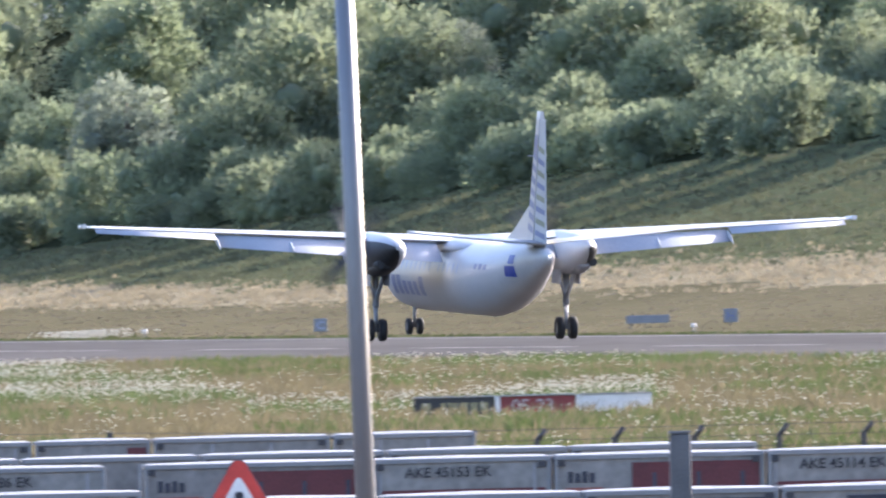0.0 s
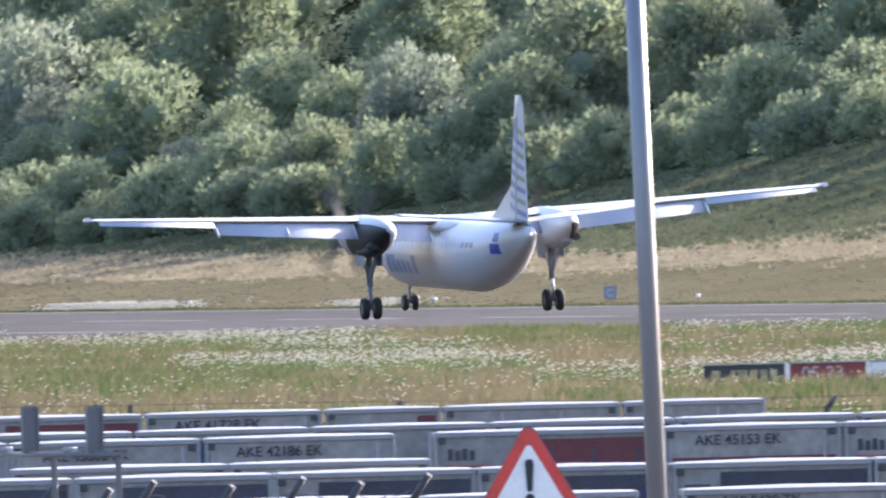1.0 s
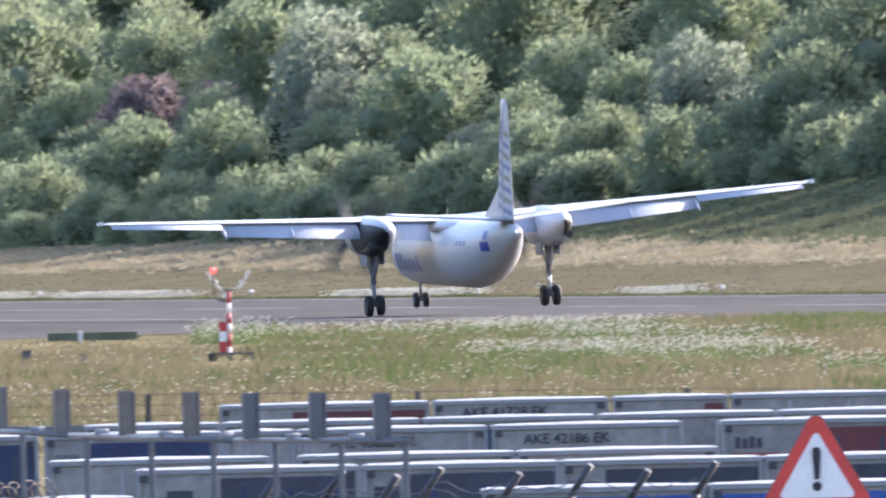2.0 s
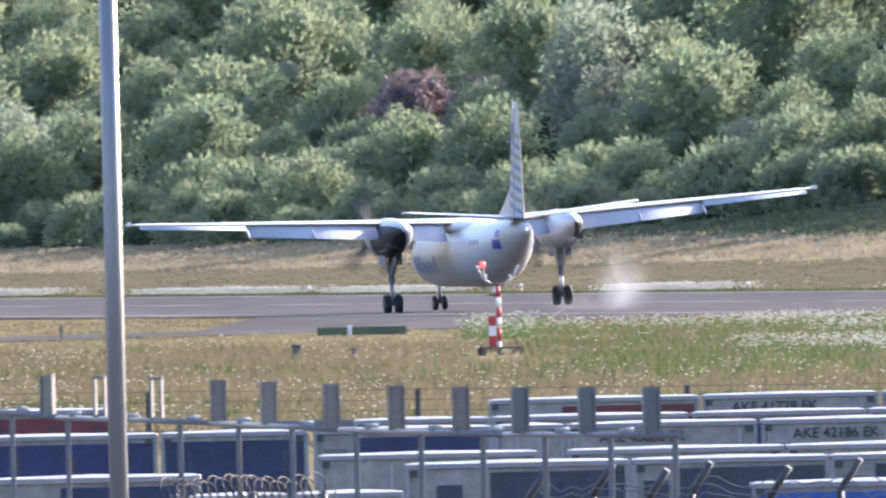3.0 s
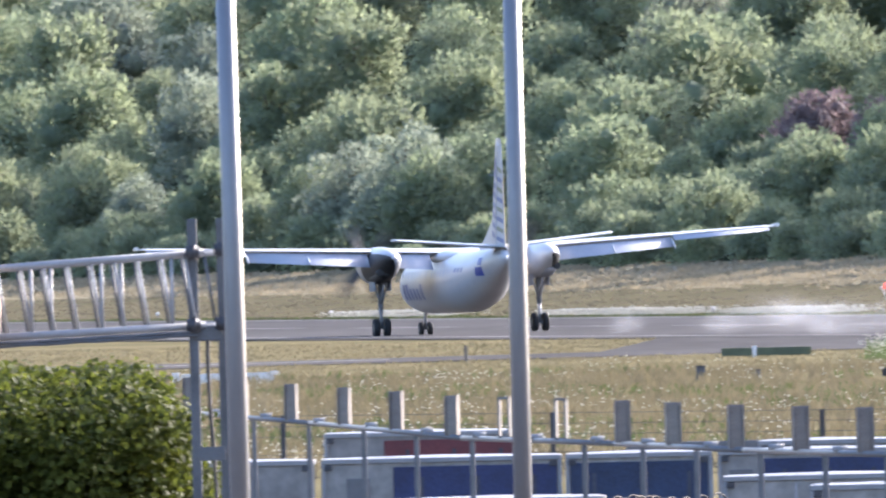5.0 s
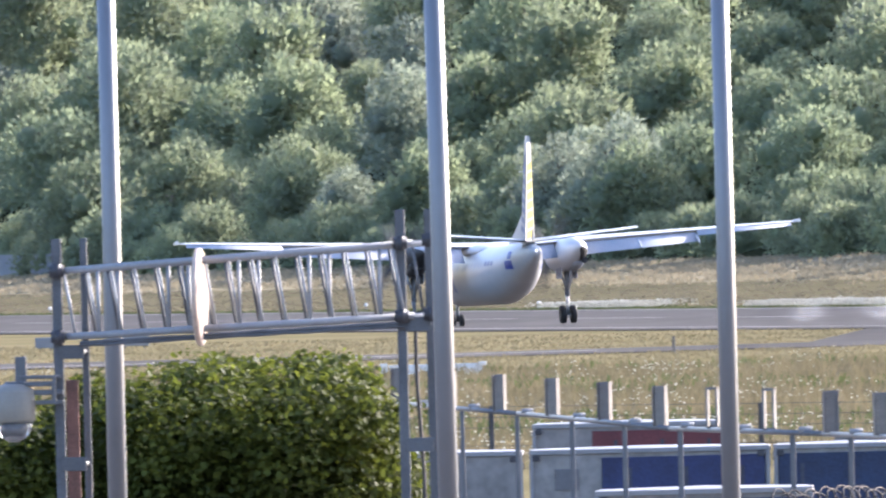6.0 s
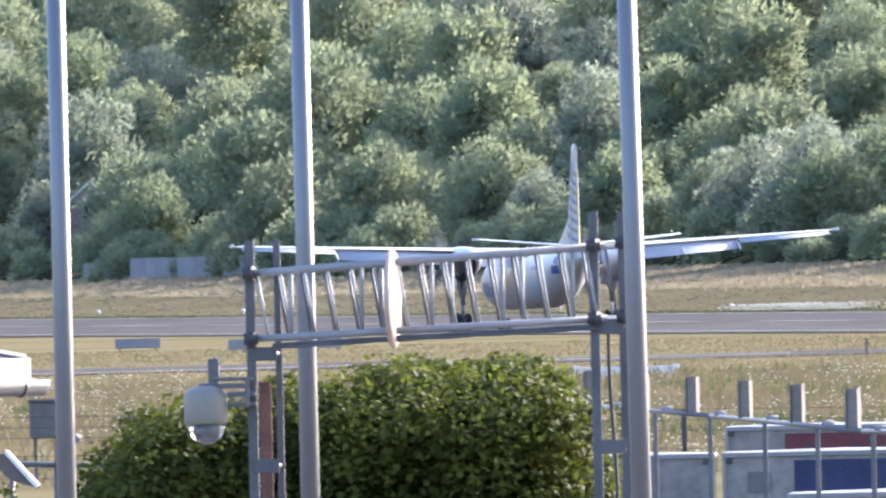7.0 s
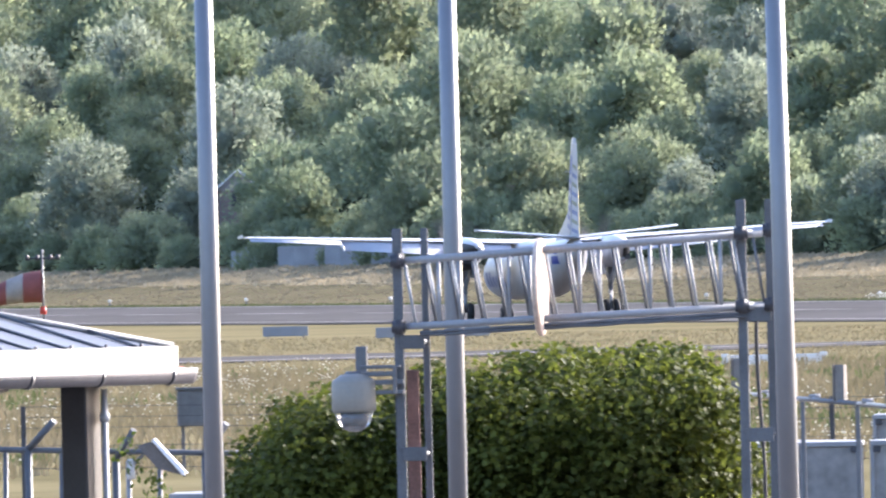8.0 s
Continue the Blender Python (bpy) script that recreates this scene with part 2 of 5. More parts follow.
def strip(name, corners, z, material, label, category, thick=0.05):
    bm = blank()
    top = [bm.verts.new((x, y, z)) for x, y in corners]
    low = [bm.verts.new((x, y, z - thick)) for x, y in corners]
    n = len(top)
    bm.faces.new(top)
    bm.faces.new(low[::-1])
    for i in range(n):
        bm.faces.new((top[i], top[(i + 1) % n], low[(i + 1) % n], low[i]))
    ob = part(name, bm, material)
    return tagged(ob, label, category, "", "structure")


def on_runway(y, across):
    """A point at y along the runway, across metres from its near edge."""
    return NEAR_EDGE - (y - 1500) * math.tan(RUN) + across / math.cos(RUN), y


TAXI = ((-80, 1150), (-20, 1172), (-3, 1200), (1, 1215), (11, 1228), (15.5, 1252), (20, 1262), (20, 1300), (-2.0, 1420), (-2.9, 1330), (-4, 1245), (-14, 1225), (-80, 1212))
build_ground()
strip("runway", [on_runway(700, 0), on_runway(700, 62), on_runway(2700, 62), on_runway(2700, 0)], 0.20, TARMAC, "worn grey asphalt runway with tyre marks", "runway")
strip("taxiway", [xy(*q) for q in TAXI], 0.19, TARMAC, "grey asphalt taxiway joining the runway", "taxiway")
# storage yard; its unseen part round the eye is added to grey the bounce
tagged(strip("apron", [(-150, -160), (150, -160), (150, 425), (-150, 425)], 0.03, CONCRETE, "pale concrete storage yard, carried on unseen past the eye", "pavement"), kind="structure")
for i in range(34):
    y0 = 1000 + i * 45
    strip("runway_marking", [on_runway(y0, 30.5), on_runway(y0, 31.5), on_runway(y0 + 28, 31.5), on_runway(y0 + 28, 30.5)], 0.212, LINE, "worn white centre line dash painted on the runway", "marking", 0.004)
for across in (4.0, 57.5):
    strip("runway_marking", [on_runway(900, across), on_runway(900, across + 0.9), on_runway(2600, across + 0.9), on_runway(2600, across)], 0.212, LINE, "worn white edge line painted on the runway", "marking", 0.004)
strip("taxiway_marking", [xy(-40, 1170), xy(-29, 1176), xy(-10.2, 1213), xy(-10.2, 1216), xy(-29, 1180), xy(-40, 1174)], 0.2, LINE, "white line painted on the taxiway", "marking", 0.004)


# ---------------------------------------------------------------- aircraft
def ring(y, zc, rx, rz, n=28):
    return [(rx * math.sin(a), y, zc + rz * math.cos(a)) for a in (2 * math.pi * i / n for i in range(n))]


def foil(x, le, chord, z, thick, n=14, droop=0.0):
    """A wing section across the span at x, from its leading edge at y = le backwards."""
    top, low = [], []
    for i in range(n):
        s = (1 - math.cos(math.pi * i / (n - 1))) / 2
        t = 5 * thick * chord * (0.2969 * math.sqrt(s) - 0.126 * s - 0.3516 * s * s + 0.2843 * s ** 3 - 0.1015 * s ** 4)
        y, zz = le - chord * s, z - droop * s * chord
        top.append((x, y, zz + t))
        low.append((x, y, zz - t * 0.7))
    return top + low[-2:0:-1]


def wheel_parts(name, parent, x, z, y, r, w):
    bm = blank()
    prof = ((-w / 2, 0.55 * r), (-w / 2, 0.86 * r), (-w * 0.36, 0.97 * r), (-w * 0.12, r), (w * 0.12, r), (w * 0.36, 0.97 * r), (w / 2, 0.86 * r), (w / 2, 0.55 * r))
    n = 26
    vs = [[bm.verts.new((x + px, y + pr * math.sin(q), z + pr * math.cos(q))) for px, pr in prof] for q in (2 * math.pi * i / n for i in range(n))]
    for i in range(n):
        a, b = vs[i], vs[(i + 1) % n]
        for k in range(len(prof) - 1):
            bm.faces.new((a[k], a[k + 1], b[k + 1], b[k])).smooth = True
    tyre = part(name, bm, RUBBER, parent, "black rubber aircraft tyre")
    bm = blank()
    tube(bm, (x - w * 0.42, y, z), (x + w * 0.42, y, z), 0.56 * r, seg=18)
    part("rim", bm, GALV, tyre, "grey metal wheel rim")


def build_aircraft():
    plane = thing("airliner", pose(0, 0, 0), "white twin-propeller high-wing airliner landing with gear and flaps down", "aircraft")
    bm = blank()
    loft(bm, [ring(*s) for s in ((11.75, 1.95, 0.06, 0.06), (11.6, 1.97, 0.3, 0.28), (11.1, 2.02, 0.62, 0.58), (10.3, 2.12, 0.92, 0.9), (9.3, 2.24, 1.17, 1.17), (8.0, 2.32, 1.32, 1.33), (6.5, 2.33, 1.35, 1.37), (0, 2.33, 1.35, 1.37), (-4.2, 2.33, 1.35, 1.37), (-6.0, 2.42, 1.29, 1.28), (-8.0, 2.62, 1.1, 1.1), (-10.0, 2.9, 0.82, 0.86), (-11.6, 3.12, 0.55, 0.6), (-12.8, 3.28, 0.3, 0.34), (-13.3, 3.34, 0.1, 0.12))])
    body = part("fuselage", bm, PAINT, plane, "glossy white tapering fuselage")
    # painted lettering blocks and tail emblem, as plain shapes
    for side in (-1, 1):
        for k, (y0, y1, z0, z1, m) in enumerate(((6.9, 7.5, 1.6, 2.3, STRIPE_BLUE), (6.0, 6.6, 1.6, 2.3, STRIPE_BLUE), (5.1, 5.7, 1.6, 2.1, STRIPE_BLUE), (4.2, 4.8, 1.6, 2.1, STRIPE_BLUE), (3.3, 3.9, 1.6, 2.1, STRIPE_BLUE), (2.2, 2.9, 1.6, 2.3, STRIPE_BLUE), (-7.6, -7.2, 2.75, 2.95, STRIPE_BLUE), (-7.0, -6.6, 2.75, 2.95, STRIPE_BLUE), (-6.4, -6.0, 2.75, 2.95, STRIPE_BLUE), (-10.6, -9.6, 2.55, 2.95, LIVERY_BLUE), (-10.5, -9.9, 3.02, 3.35, LIVERY_BLUE))):
            bm = blank()
            g = []
            for i in range(5):
                z = z0 + (z1 - z0) * i / 4
                row = []
                for y in (y0, (y0 + y1) / 2, y1):
                    zc = np.interp(y, (-11.6, -10.0, -8.0, -6.0, -4.2, 12), (3.12, 2.9, 2.62, 2.42, 2.33, 2.33))
                    rx = np.interp(y, (-11.6, -10.0, -8.0, -6.0, -4.2, 12), (0.55, 0.82, 1.1, 1.29, 1.35, 1.35))
                    rz = np.interp(y, (-11.6, -10.0, -8.0, -6.0, -4.2, 12), (0.6, 0.86, 1.1, 1.28, 1.37, 1.37))
                    x = rx * math.sqrt(max(0.0, 1 - ((z - zc) / rz) ** 2)) + 0.012
                    row.append(bm.verts.new((side * x, y, z)))
                g.append(row)
            for a, b in zip(g, g[1:]):
                for i in range(2):
                    bm.faces.new((a[i], a[i + 1], b[i + 1], b[i]))
            part("livery_block", bm, m, body, "blue painted livery block")
        for k in range(15):
            y = 7.4 - k * 0.78
            if -0.6 < y - 0.2 < 0.4:
                continue
            bm = blank()
            pts = []
            for q in range(10):
                a = 2 * math.pi * q / 10
                zz = 2.72 + 0.21 * math.cos(a)
                x = 1.35 * math.sqrt(1 - ((zz - 2.33) / 1.37) ** 2) + 0.008
                pts.append(bm.verts.new((side * x, y + 0.13 * math.sin(a), zz)))
            bm.faces.new(pts)
            part("cabin_window", bm, LIVERY_GREY, body, "dark oval cabin window")
    # wing fairing and wing
    bm = blank()
    loft(bm, [ring(y, 3.45, w, h) for y, w, h in ((2.9, 0.1, 0.05), (2.4, 0.8, 0.28), (1.0, 1.15, 0.4), (-1.2, 1.15, 0.38), (-2.6, 0.8, 0.22), (-3.6, 0.1, 0.05))])
    part("wing_fairing", bm, PAINT, plane, "white fairing over the wing root")

    def wing_z(x):
        return 3.62 + abs(x) * 0.047

    def wing_le(x):
        return 1.95 - abs(x) * 0.055

    def wing_chord(x):
        return 3.45 - abs(x) * 0.142

    for side in (-1, 1):
        bm = blank()
        loft(bm, [foil(side * x, wing_le(x), wing_chord(x) * 0.76, wing_z(x), 0.17 - 0.004 * x) for x in (0.02, 1.2, 3.5, 6.0, 9.5, 12.5, 14.0)] + [foil(side * 14.5, wing_le(14.5) - 0.25, wing_chord(14.5) * 0.5, wing_z(14.5), 0.05)])
        wing = part("wing", bm, PAINT, plane, "long white straight wing")
        for x0, x1, droop in ((1.4, 2.95, 0.55), (4.2, 9.6, 0.55)):
            bm = blank()
            loft(bm, [foil(side * x, wing_le(x) - wing_chord(x) * 0.70, wing_chord(x) * 0.38, wing_z(x) - 0.1, 0.11, droop=droop) for x in (x0, (x0 + x1) / 2, x1)])
            part("flap", bm, PAINT_SHADE_GREY, wing, "lowered white wing flap, greyed for the shade on it")
        bm = blank()
        loft(bm, [foil(side * x, wing_le(x) - wing_chord(x) * 0.71, wing_chord(x) * 0.33, wing_z(x) - 0.03, 0.10, droop=0.34) for x in (9.68, 12, 14.1)])
        part("aileron", bm, PAINT_SHADE_GREY, wing, "white aileron at the outer wing")
        bm = blank()
        tube(bm, (side * 14.42, wing_le(14.4) + 0.1, wing_z(14.4)), (side * 14.5, wing_le(14.4) - 1.2, wing_z(14.4) + 0.05), 0.06, 0.09, 8)
        part("wingtip_light", bm, SIGNWHITE, wing, "pale wingtip light fairing")
        for x in (4.25, 6.9, 9.64):
            bm = blank()
            y0, z0 = wing_le(x) - wing_chord(x) * 0.5, wing_z(x) - 0.16
            loft(bm, [[(side * x + px, py, pz) for px, py, pz in ring(*q, n=10)] for q in ((y0, z0, 0.02, 0.02), (y0 - 0.5, z0 - 0.05, 0.06, 0.09), (y0 - 1.0, z0 - 0.2, 0.06, 0.1), (y0 - 1.5, z0 - 0.42, 0.03, 0.04))])
            part("flap_track_fairing", bm, PAINT, wing, "slim white flap track fairing")
        # nacelle
        bm = blank()
        cx = side * 3.58
        loft(bm, [[(cx + px, py, pz) for px, py, pz in ring(*s)] for s in ((3.72, 3.3, 0.34, 0.34), (3.4, 3.25, 0.52, 0.62), (2.4, 3.18, 0.6, 0.78), (0.6, 3.2, 0.63, 0.82), (-1.2, 3.22, 0.63, 0.78), (-2.2, 3.3, 0.6, 0.66), (-2.9, 3.38, 0.52, 0.5), (-3.5, 3.46, 0.34, 0.28), (-3.85, 3.5, 0.06, 0.05))])
        nac = part("nacelle", bm, PAINT, plane, "white rounded engine nacelle")
        # sooty outboard cowl round the exhaust, wrapping further on the left nacelle
        bm = blank()
        rows = []
        for y, zc, rx, rz in ((1.2, 3.2, 0.63, 0.82), (0.6, 3.2, 0.63, 0.82), (-1.2, 3.22, 0.63, 0.78), (-2.2, 3.3, 0.6, 0.66), (-2.9, 3.38, 0.52, 0.5), (-3.5, 3.46, 0.34, 0.28), (-3.84, 3.5, 0.07, 0.06)):
            rows.append([(cx + side * (rx + 0.016) * math.sin(q), y, zc + (rz + 0.016) * math.cos(q)) for q in (radians(52 + 150 * i / 16 if side < 0 else 95 + 70 * i / 16) for i in range(17))])
        vs = [[bm.verts.new(p) for p in r] for r in rows]
        for p, q in zip(vs, vs[1:]):
            for i in range(16):
                bm.faces.new((p[i], p[i + 1], q[i + 1], q[i])).smooth = True
        part("exhaust_cowl", bm, SOOT, nac, "black sooty outboard cowl of the nacelle")
        # the bulge is black on the left nacelle and grey on the right
        bm = blank()
        loft(bm, [[(cx + side * 0.14 + px, py, pz) for px, py, pz in ring(*q, n=18)] for q in ((0.9, 2.66, 0.12, 0.1), (0.3, 2.66, 0.34, 0.26), (-1.4, 2.68, 0.38, 0.27), (-2.3, 2.8, 0.32, 0.22), (-2.7, 2.9, 0.24, 0.16))])
        part("exhaust_fairing", bm, SOOT if side < 0 else PAINT_SHADE_GREY, nac, "bulge under the nacelle round the exhaust")
        bm = blank()
        tube(bm, (cx + side * 0.34, -1.3, 2.9), (cx + side * 0.40, -2.8, 2.88), 0.17, 0.15, 14)
        part("exhaust_pipe", bm, SOOT, nac, "dark exhaust pipe")
        for dx in (-0.36, 0.36):
            bm = blank()
            box(bm, cx + dx - 0.02, cx + dx + 0.02, -0.75, 0.75, 2.05, 2.62, 0.01)
            part("gear_door", bm, PAINT_SHADE_GREY, nac, "open landing gear door")
        # main gear
        bm = blank()
        tube(bm, (cx, 0.05, 2.7), (cx, 0, 1.25), 0.12, 0.12, 12)
        tube(bm, (cx, 0, 1.3), (cx, 0, 0.42), 0.075, 0.075, 12)
        tube(bm, (cx - 0.3, 0, 0.42), (cx + 0.3, 0, 0.42), 0.06, seg=10)
        tube(bm, (cx, 0.05, 1.4), (cx, -1.3, 2.6), 0.05, seg=8)
        for q in (-1, 1):
            tube(bm, (cx + q * 0.05, -0.05, 1.55), (cx + q * 0.34, -0.15, 2.5), 0.045, seg=8)
        tube(bm, (cx - 0.1, -0.05, 1.3), (cx - 0.1, -0.35, 0.9), 0.035, seg=8)
        tube(bm, (cx - 0.1, -0.35, 0.9), (cx - 0.1, -0.05, 0.45), 0.035, seg=8)
        gear = part("main_gear_leg", bm, GEAR, plane, "tall grey main landing gear leg")
        for dx in (-0.24, 0.24):
            wheel_parts("main_wheel", gear, cx + dx, 0.42, 0, 0.42, 0.27)
    # nose gear
    bm = blank()
    tube(bm, (0, 9.6, 1.4), (0, 9.7, 0.31), 0.08, 0.06, 10)
    tube(bm, (-0.22, 9.7, 0.31), (0.22, 9.7, 0.31), 0.05, seg=8)
    tube(bm, (0, 9.65, 0.8), (0, 8.9, 1.3), 0.04, seg=8)
    gear = part("nose_gear_leg", bm, GEAR, plane, "grey nose landing gear leg")
    for dx in (-0.2, 0.2):
        wheel_parts("nose_wheel", gear, dx, 0.31, 9.7, 0.31, 0.2)
    # fin with rudder, in blue and gold diagonal stripes
    def fin_span(z):
        s = (z - 3.5) / 4.95
        return -9.55 - 1.75 * s, -12.75 - 0.0 * s

    bm = blank()
    loft(bm, [[(t * 0.72, y, z) for t, y in ((0.0, le), (th, le - 0.28 * c), (th, le - 0.62 * c), (-th, le - 0.62 * c), (-th, le - 0.28 * c))] for z, th in ((3.4, 0.34), (5.2, 0.28), (7.0, 0.2), (8.3, 0.14), (8.6, 0.06)) for le, te in (fin_span(z),) for c in (le - te,)], smooth=False)
    fin = part("fin", bm, PAINT, plane, "tall white tail fin with blue and gold stripes")
    hinge = Vector((0, -11.566 - 0.6475 * 0.0505, 3.75))
    bm = blank()
    loft(bm, [[(t * 0.72, y - hinge.y, z - hinge.z) for t, y in ((th, le - 0.63 * c), (0.02, te), (-0.02, te), (-th, le - 0.63 * c))] for z, th in ((3.75, 0.3), (5.2, 0.25), (7.0, 0.18), (8.3, 0.12)) for le, te in (fin_span(z),) for c in (le - te,)], smooth=False)
    rudder = part("rudder", bm, PAINT, fin, "white rudder with blue and gold stripes")
    rudder.location = hinge
    bm = blank()
    loft(bm, [[(0.02, y0, z0), (0.12, y1, z0), (-0.12, y1, z0), (-0.02, y0, z0)] for y0, y1, z0 in ((-4.8, -12.0, 3.45), (-7.7, -12.0, 4.3), (-9.9, -11.5, 5.1))], smooth=False)
    part("dorsal_fin", bm, PAINT, fin, "white dorsal fillet ahead of the fin")
    def fin_half(u, z):
        th = np.interp(z, (3.4, 5.2, 7.0, 8.1), (0.34, 0.28, 0.2, 0.146)) * 0.72
        if u < 0.63:
            return float(th * min(1, u / 0.28))
        return float((th * 0.9 - 0.01) * (0.985 - u) / 0.355 + 0.012)

    def fin_patch(name, quad, side, material, owner, origin):
        """A painted patch on the fin or rudder; quad: share of the chord and height of its corners."""
        bm = blank()
        v = []
        for u, z in quad:
            le, te = fin_span(z)
            v.append(bm.verts.new(Vector((side * (fin_half(u, z) + 0.014), le - u * (le - te), z)) - origin))
        bm.faces.new(v)
        part(name, bm, material, owner, "diagonal painted tail stripe")

    none = Vector((0, 0, 0))
    for k in range(8):
        z0 = 4.0 + 0.44 * k
        fin_patch("stripe", ((0.30, z0 + 0.3), (0.61, z0 + 0.12), (0.61, z0 + 0.36), (0.30, z0 + 0.54)), -1, STRIPE_BLUE, fin, none)
        fin_patch("stripe", ((0.30, z0 + 0.3), (0.61, z0 + 0.12), (0.61, z0 + 0.36), (0.30, z0 + 0.54)), 1, STRIPE_BLUE, fin, none)
        # left rudder stripes use a duller sage where the right face has gold
        fin_patch("stripe", ((0.66, z0 + 0.1), (0.965, z0 - 0.08), (0.965, z0 + 0.12), (0.66, z0 + 0.3)), -1, LIVERY_SAGE if k % 2 else STRIPE_BLUE, rudder, hinge)
        fin_patch("stripe", ((0.66, z0 + 0.02), (0.965, z0 - 0.16), (0.965, z0 + 0.2), (0.66, z0 + 0.38)), 1, LIVERY_GOLD, rudder, hinge)
    fin_patch("stripe", ((0.33, 7.0), (0.61, 6.9), (0.61, 7.75), (0.33, 7.75)), -1, STRIPE_BLUE, fin, none)
    for side in (-1, 1):
        bm = blank()
        loft(bm, [foil(side * x, -10.75 - 0.12 * x, 1.95 - 0.16 * x, 3.78 + 0.095 * x, 0.11) for x in (0.05, 1.5, 3.2, 4.7, 4.9)])
        tp = part("tailplane", bm, PAINT, plane, "white tailplane")
        bm = blank()
        loft(bm, [foil(side * x, -10.75 - 0.12 * x - (1.95 - 0.16 * x) * 0.97, 0.2, 3.76 + 0.095 * x, 0.1) for x in (0.5, 2.5, 4.6)])
        part("elevator", bm, PAINT_SHADE_GREY, tp, "grey elevator edge")
    bm = blank()
    tube(bm, (0, 2.6, 3.7), (0, 2.5, 4.1), 0.03, 0.012, 6)
    part("antenna", bm, DARK, plane, "short antenna on the roof")
    bm = blank()
    tube(bm, (0.0, -11.3, 6.95), (-0.35, -11.3, 6.98), 0.03, 0.015, 6)
    tube(bm, (0.0, -11.3, 6.95), (0.35, -11.3, 6.98), 0.03, 0.015, 6)
    part("fin_antenna", bm, PAINT, fin, "small antenna across the fin")
    bm = blank()
    tube(bm, (0, -13.25, 3.34), (0, -13.42, 3.36), 0.07, 0.04, 10)
    part("tail_light", bm, glow("tail_lamp", (1.0, 0.95, 0.85), 0.4), body, "white tail light")
    props = []
    for side in (-1, 1):
        bm = blank()
        loft(bm, [ring(y, 0, r, r, 16) for y, r in ((-0.25, 0.33), (0.15, 0.3), (0.45, 0.18), (0.6, 0.03))])
        prop = part("propeller", bm, DARK, plane, "six-bladed propeller spinning")
        prop.location = (side * 3.58, 3.95, 3.3)
        for k in range(6):
            bm = blank()
            loft(bm, [[(c * w, math.sin(tw) * c * w, z) if i < 2 else (c * w * 0.9, math.sin(tw) * c * w + 0.025, z) for i, c in enumerate((-1, 1, 1, -1))] for z, w, tw in ((0.28, 0.09, 1.0), (0.8, 0.15, 0.75), (1.5, 0.15, 0.5), (1.83, 0.07, 0.4))], smooth=False)
            for v in bm.verts:
                v.co = Matrix.Rotation(k * math.pi / 3, 4, "Y") @ v.co
            part("blade", bm, DARK, prop, "dark propeller blade")
        props.append((prop, side))
    return plane, props, rudder, hinge


aircraft, propellers, rudder, rudder_hinge = build_aircraft()


# ---------------------------------------------------------------- woodland
def crown_mesh(name, seed, h, w, leaf, count):
    """Leaf sprays over many rounded lobes; h: crown height, w: its width."""
    rnd = np.random.RandomState(seed)
    lobes = []
    for i in range(19):
        q = i * 2.4 + rnd.uniform(-0.4, 0.4)
        s = (i + rnd.rand()) / 19
        r = w * 0.5 * math.sqrt(max(0.02, 1 - (s * 0.97) ** 2)) * rnd.uniform(0.55, 0.85)
        lobes.append((r * math.cos(q), r * math.sin(q), h * (0.1 + 0.74 * s), w * rnd.uniform(0.13, 0.2)))
    lobes.append((0, 0, h * 0.5, w * 0.3))
    lobes.append((0, 0, h * 0.24, w * 0.36))
    lob = np.array(lobes)
    share = lob[:, 3] ** 2
    pick = rnd.choice(len(lobes), count, p=share / share.sum())
    n = rnd.normal(size=(count, 3))
    n[:, 2] += 0.35
    n /= np.linalg.norm(n, axis=1)[:, None]
    lob = lob[pick]
    rad = lob[:, 3] * (0.55 + 0.55 * rnd.rand(count))
    c = lob[:, :3] + n * rad[:, None]
    keep = c[:, 2] > 0.0
    c, n = c[keep], n[keep]
    k = len(c)
    # sprays point outwards and up, their faces turned every way
    u = n * 0.6 + np.array((0, 0, 0.55)) + rnd.normal(size=(k, 3)) * 0.45
    u /= np.linalg.norm(u, axis=1)[:, None]
    v = np.cross(u, rnd.normal(size=(k, 3)))
    v /= np.linalg.norm(v, axis=1)[:, None]
    size = leaf * rnd.uniform(0.55, 1.25, k)[:, None]
    verts = np.stack((c - u * size * 0.5 + v * size * 0.42, c + u * size, c - u * size * 0.5 - v * size * 0.42), 1).reshape(-1, 3)
    faces = [(3 * i, 3 * i + 1, 3 * i + 2) for i in range(k)]
    me = bpy.data.meshes.new(name)
    me.from_pydata(verts.tolist(), [], faces)
    # solid cores added inside the hollow crown so light doesn't pass through
    bm = blank()
    for x, y, z, r in sorted(lobes, key=lambda q: -q[3])[:9]:
        for v in bmesh.ops.create_icosphere(bm, subdivisions=1, radius=r * 0.5)["verts"]:
            v.co = Vector((x, y, z)) + v.co * (1 + rnd.uniform(-0.12, 0.06))
    for f in bm.faces:
        f.smooth = True
    im = bpy.data.meshes.new("inner_foliage")
    bm.to_mesh(im)
    bm.free()
    return me, im


def trunk_mesh(seed, h, r, limbs=5):
    rnd = random.Random(seed)
    bm = blank()
    tube(bm, (0, 0, -0.4), (0.1, 0, h * 0.35), r, r * 0.75, 8)
    tube(bm, (0.1, 0, h * 0.35), (0, 0.15, h * 0.8), r * 0.75, r * 0.2, 8)
    for i in range(limbs):
        a = rnd.uniform(0, 6.28)
        z = h * rnd.uniform(0.25, 0.6)
        tube(bm, (0.1, 0, z), (h * 0.22 * math.cos(a), h * 0.22 * math.sin(a), z + h * 0.22), r * 0.4, r * 0.1, 6)
    me = bpy.data.meshes.new("trunk")
    bm.to_mesh(me)
    bm.free()
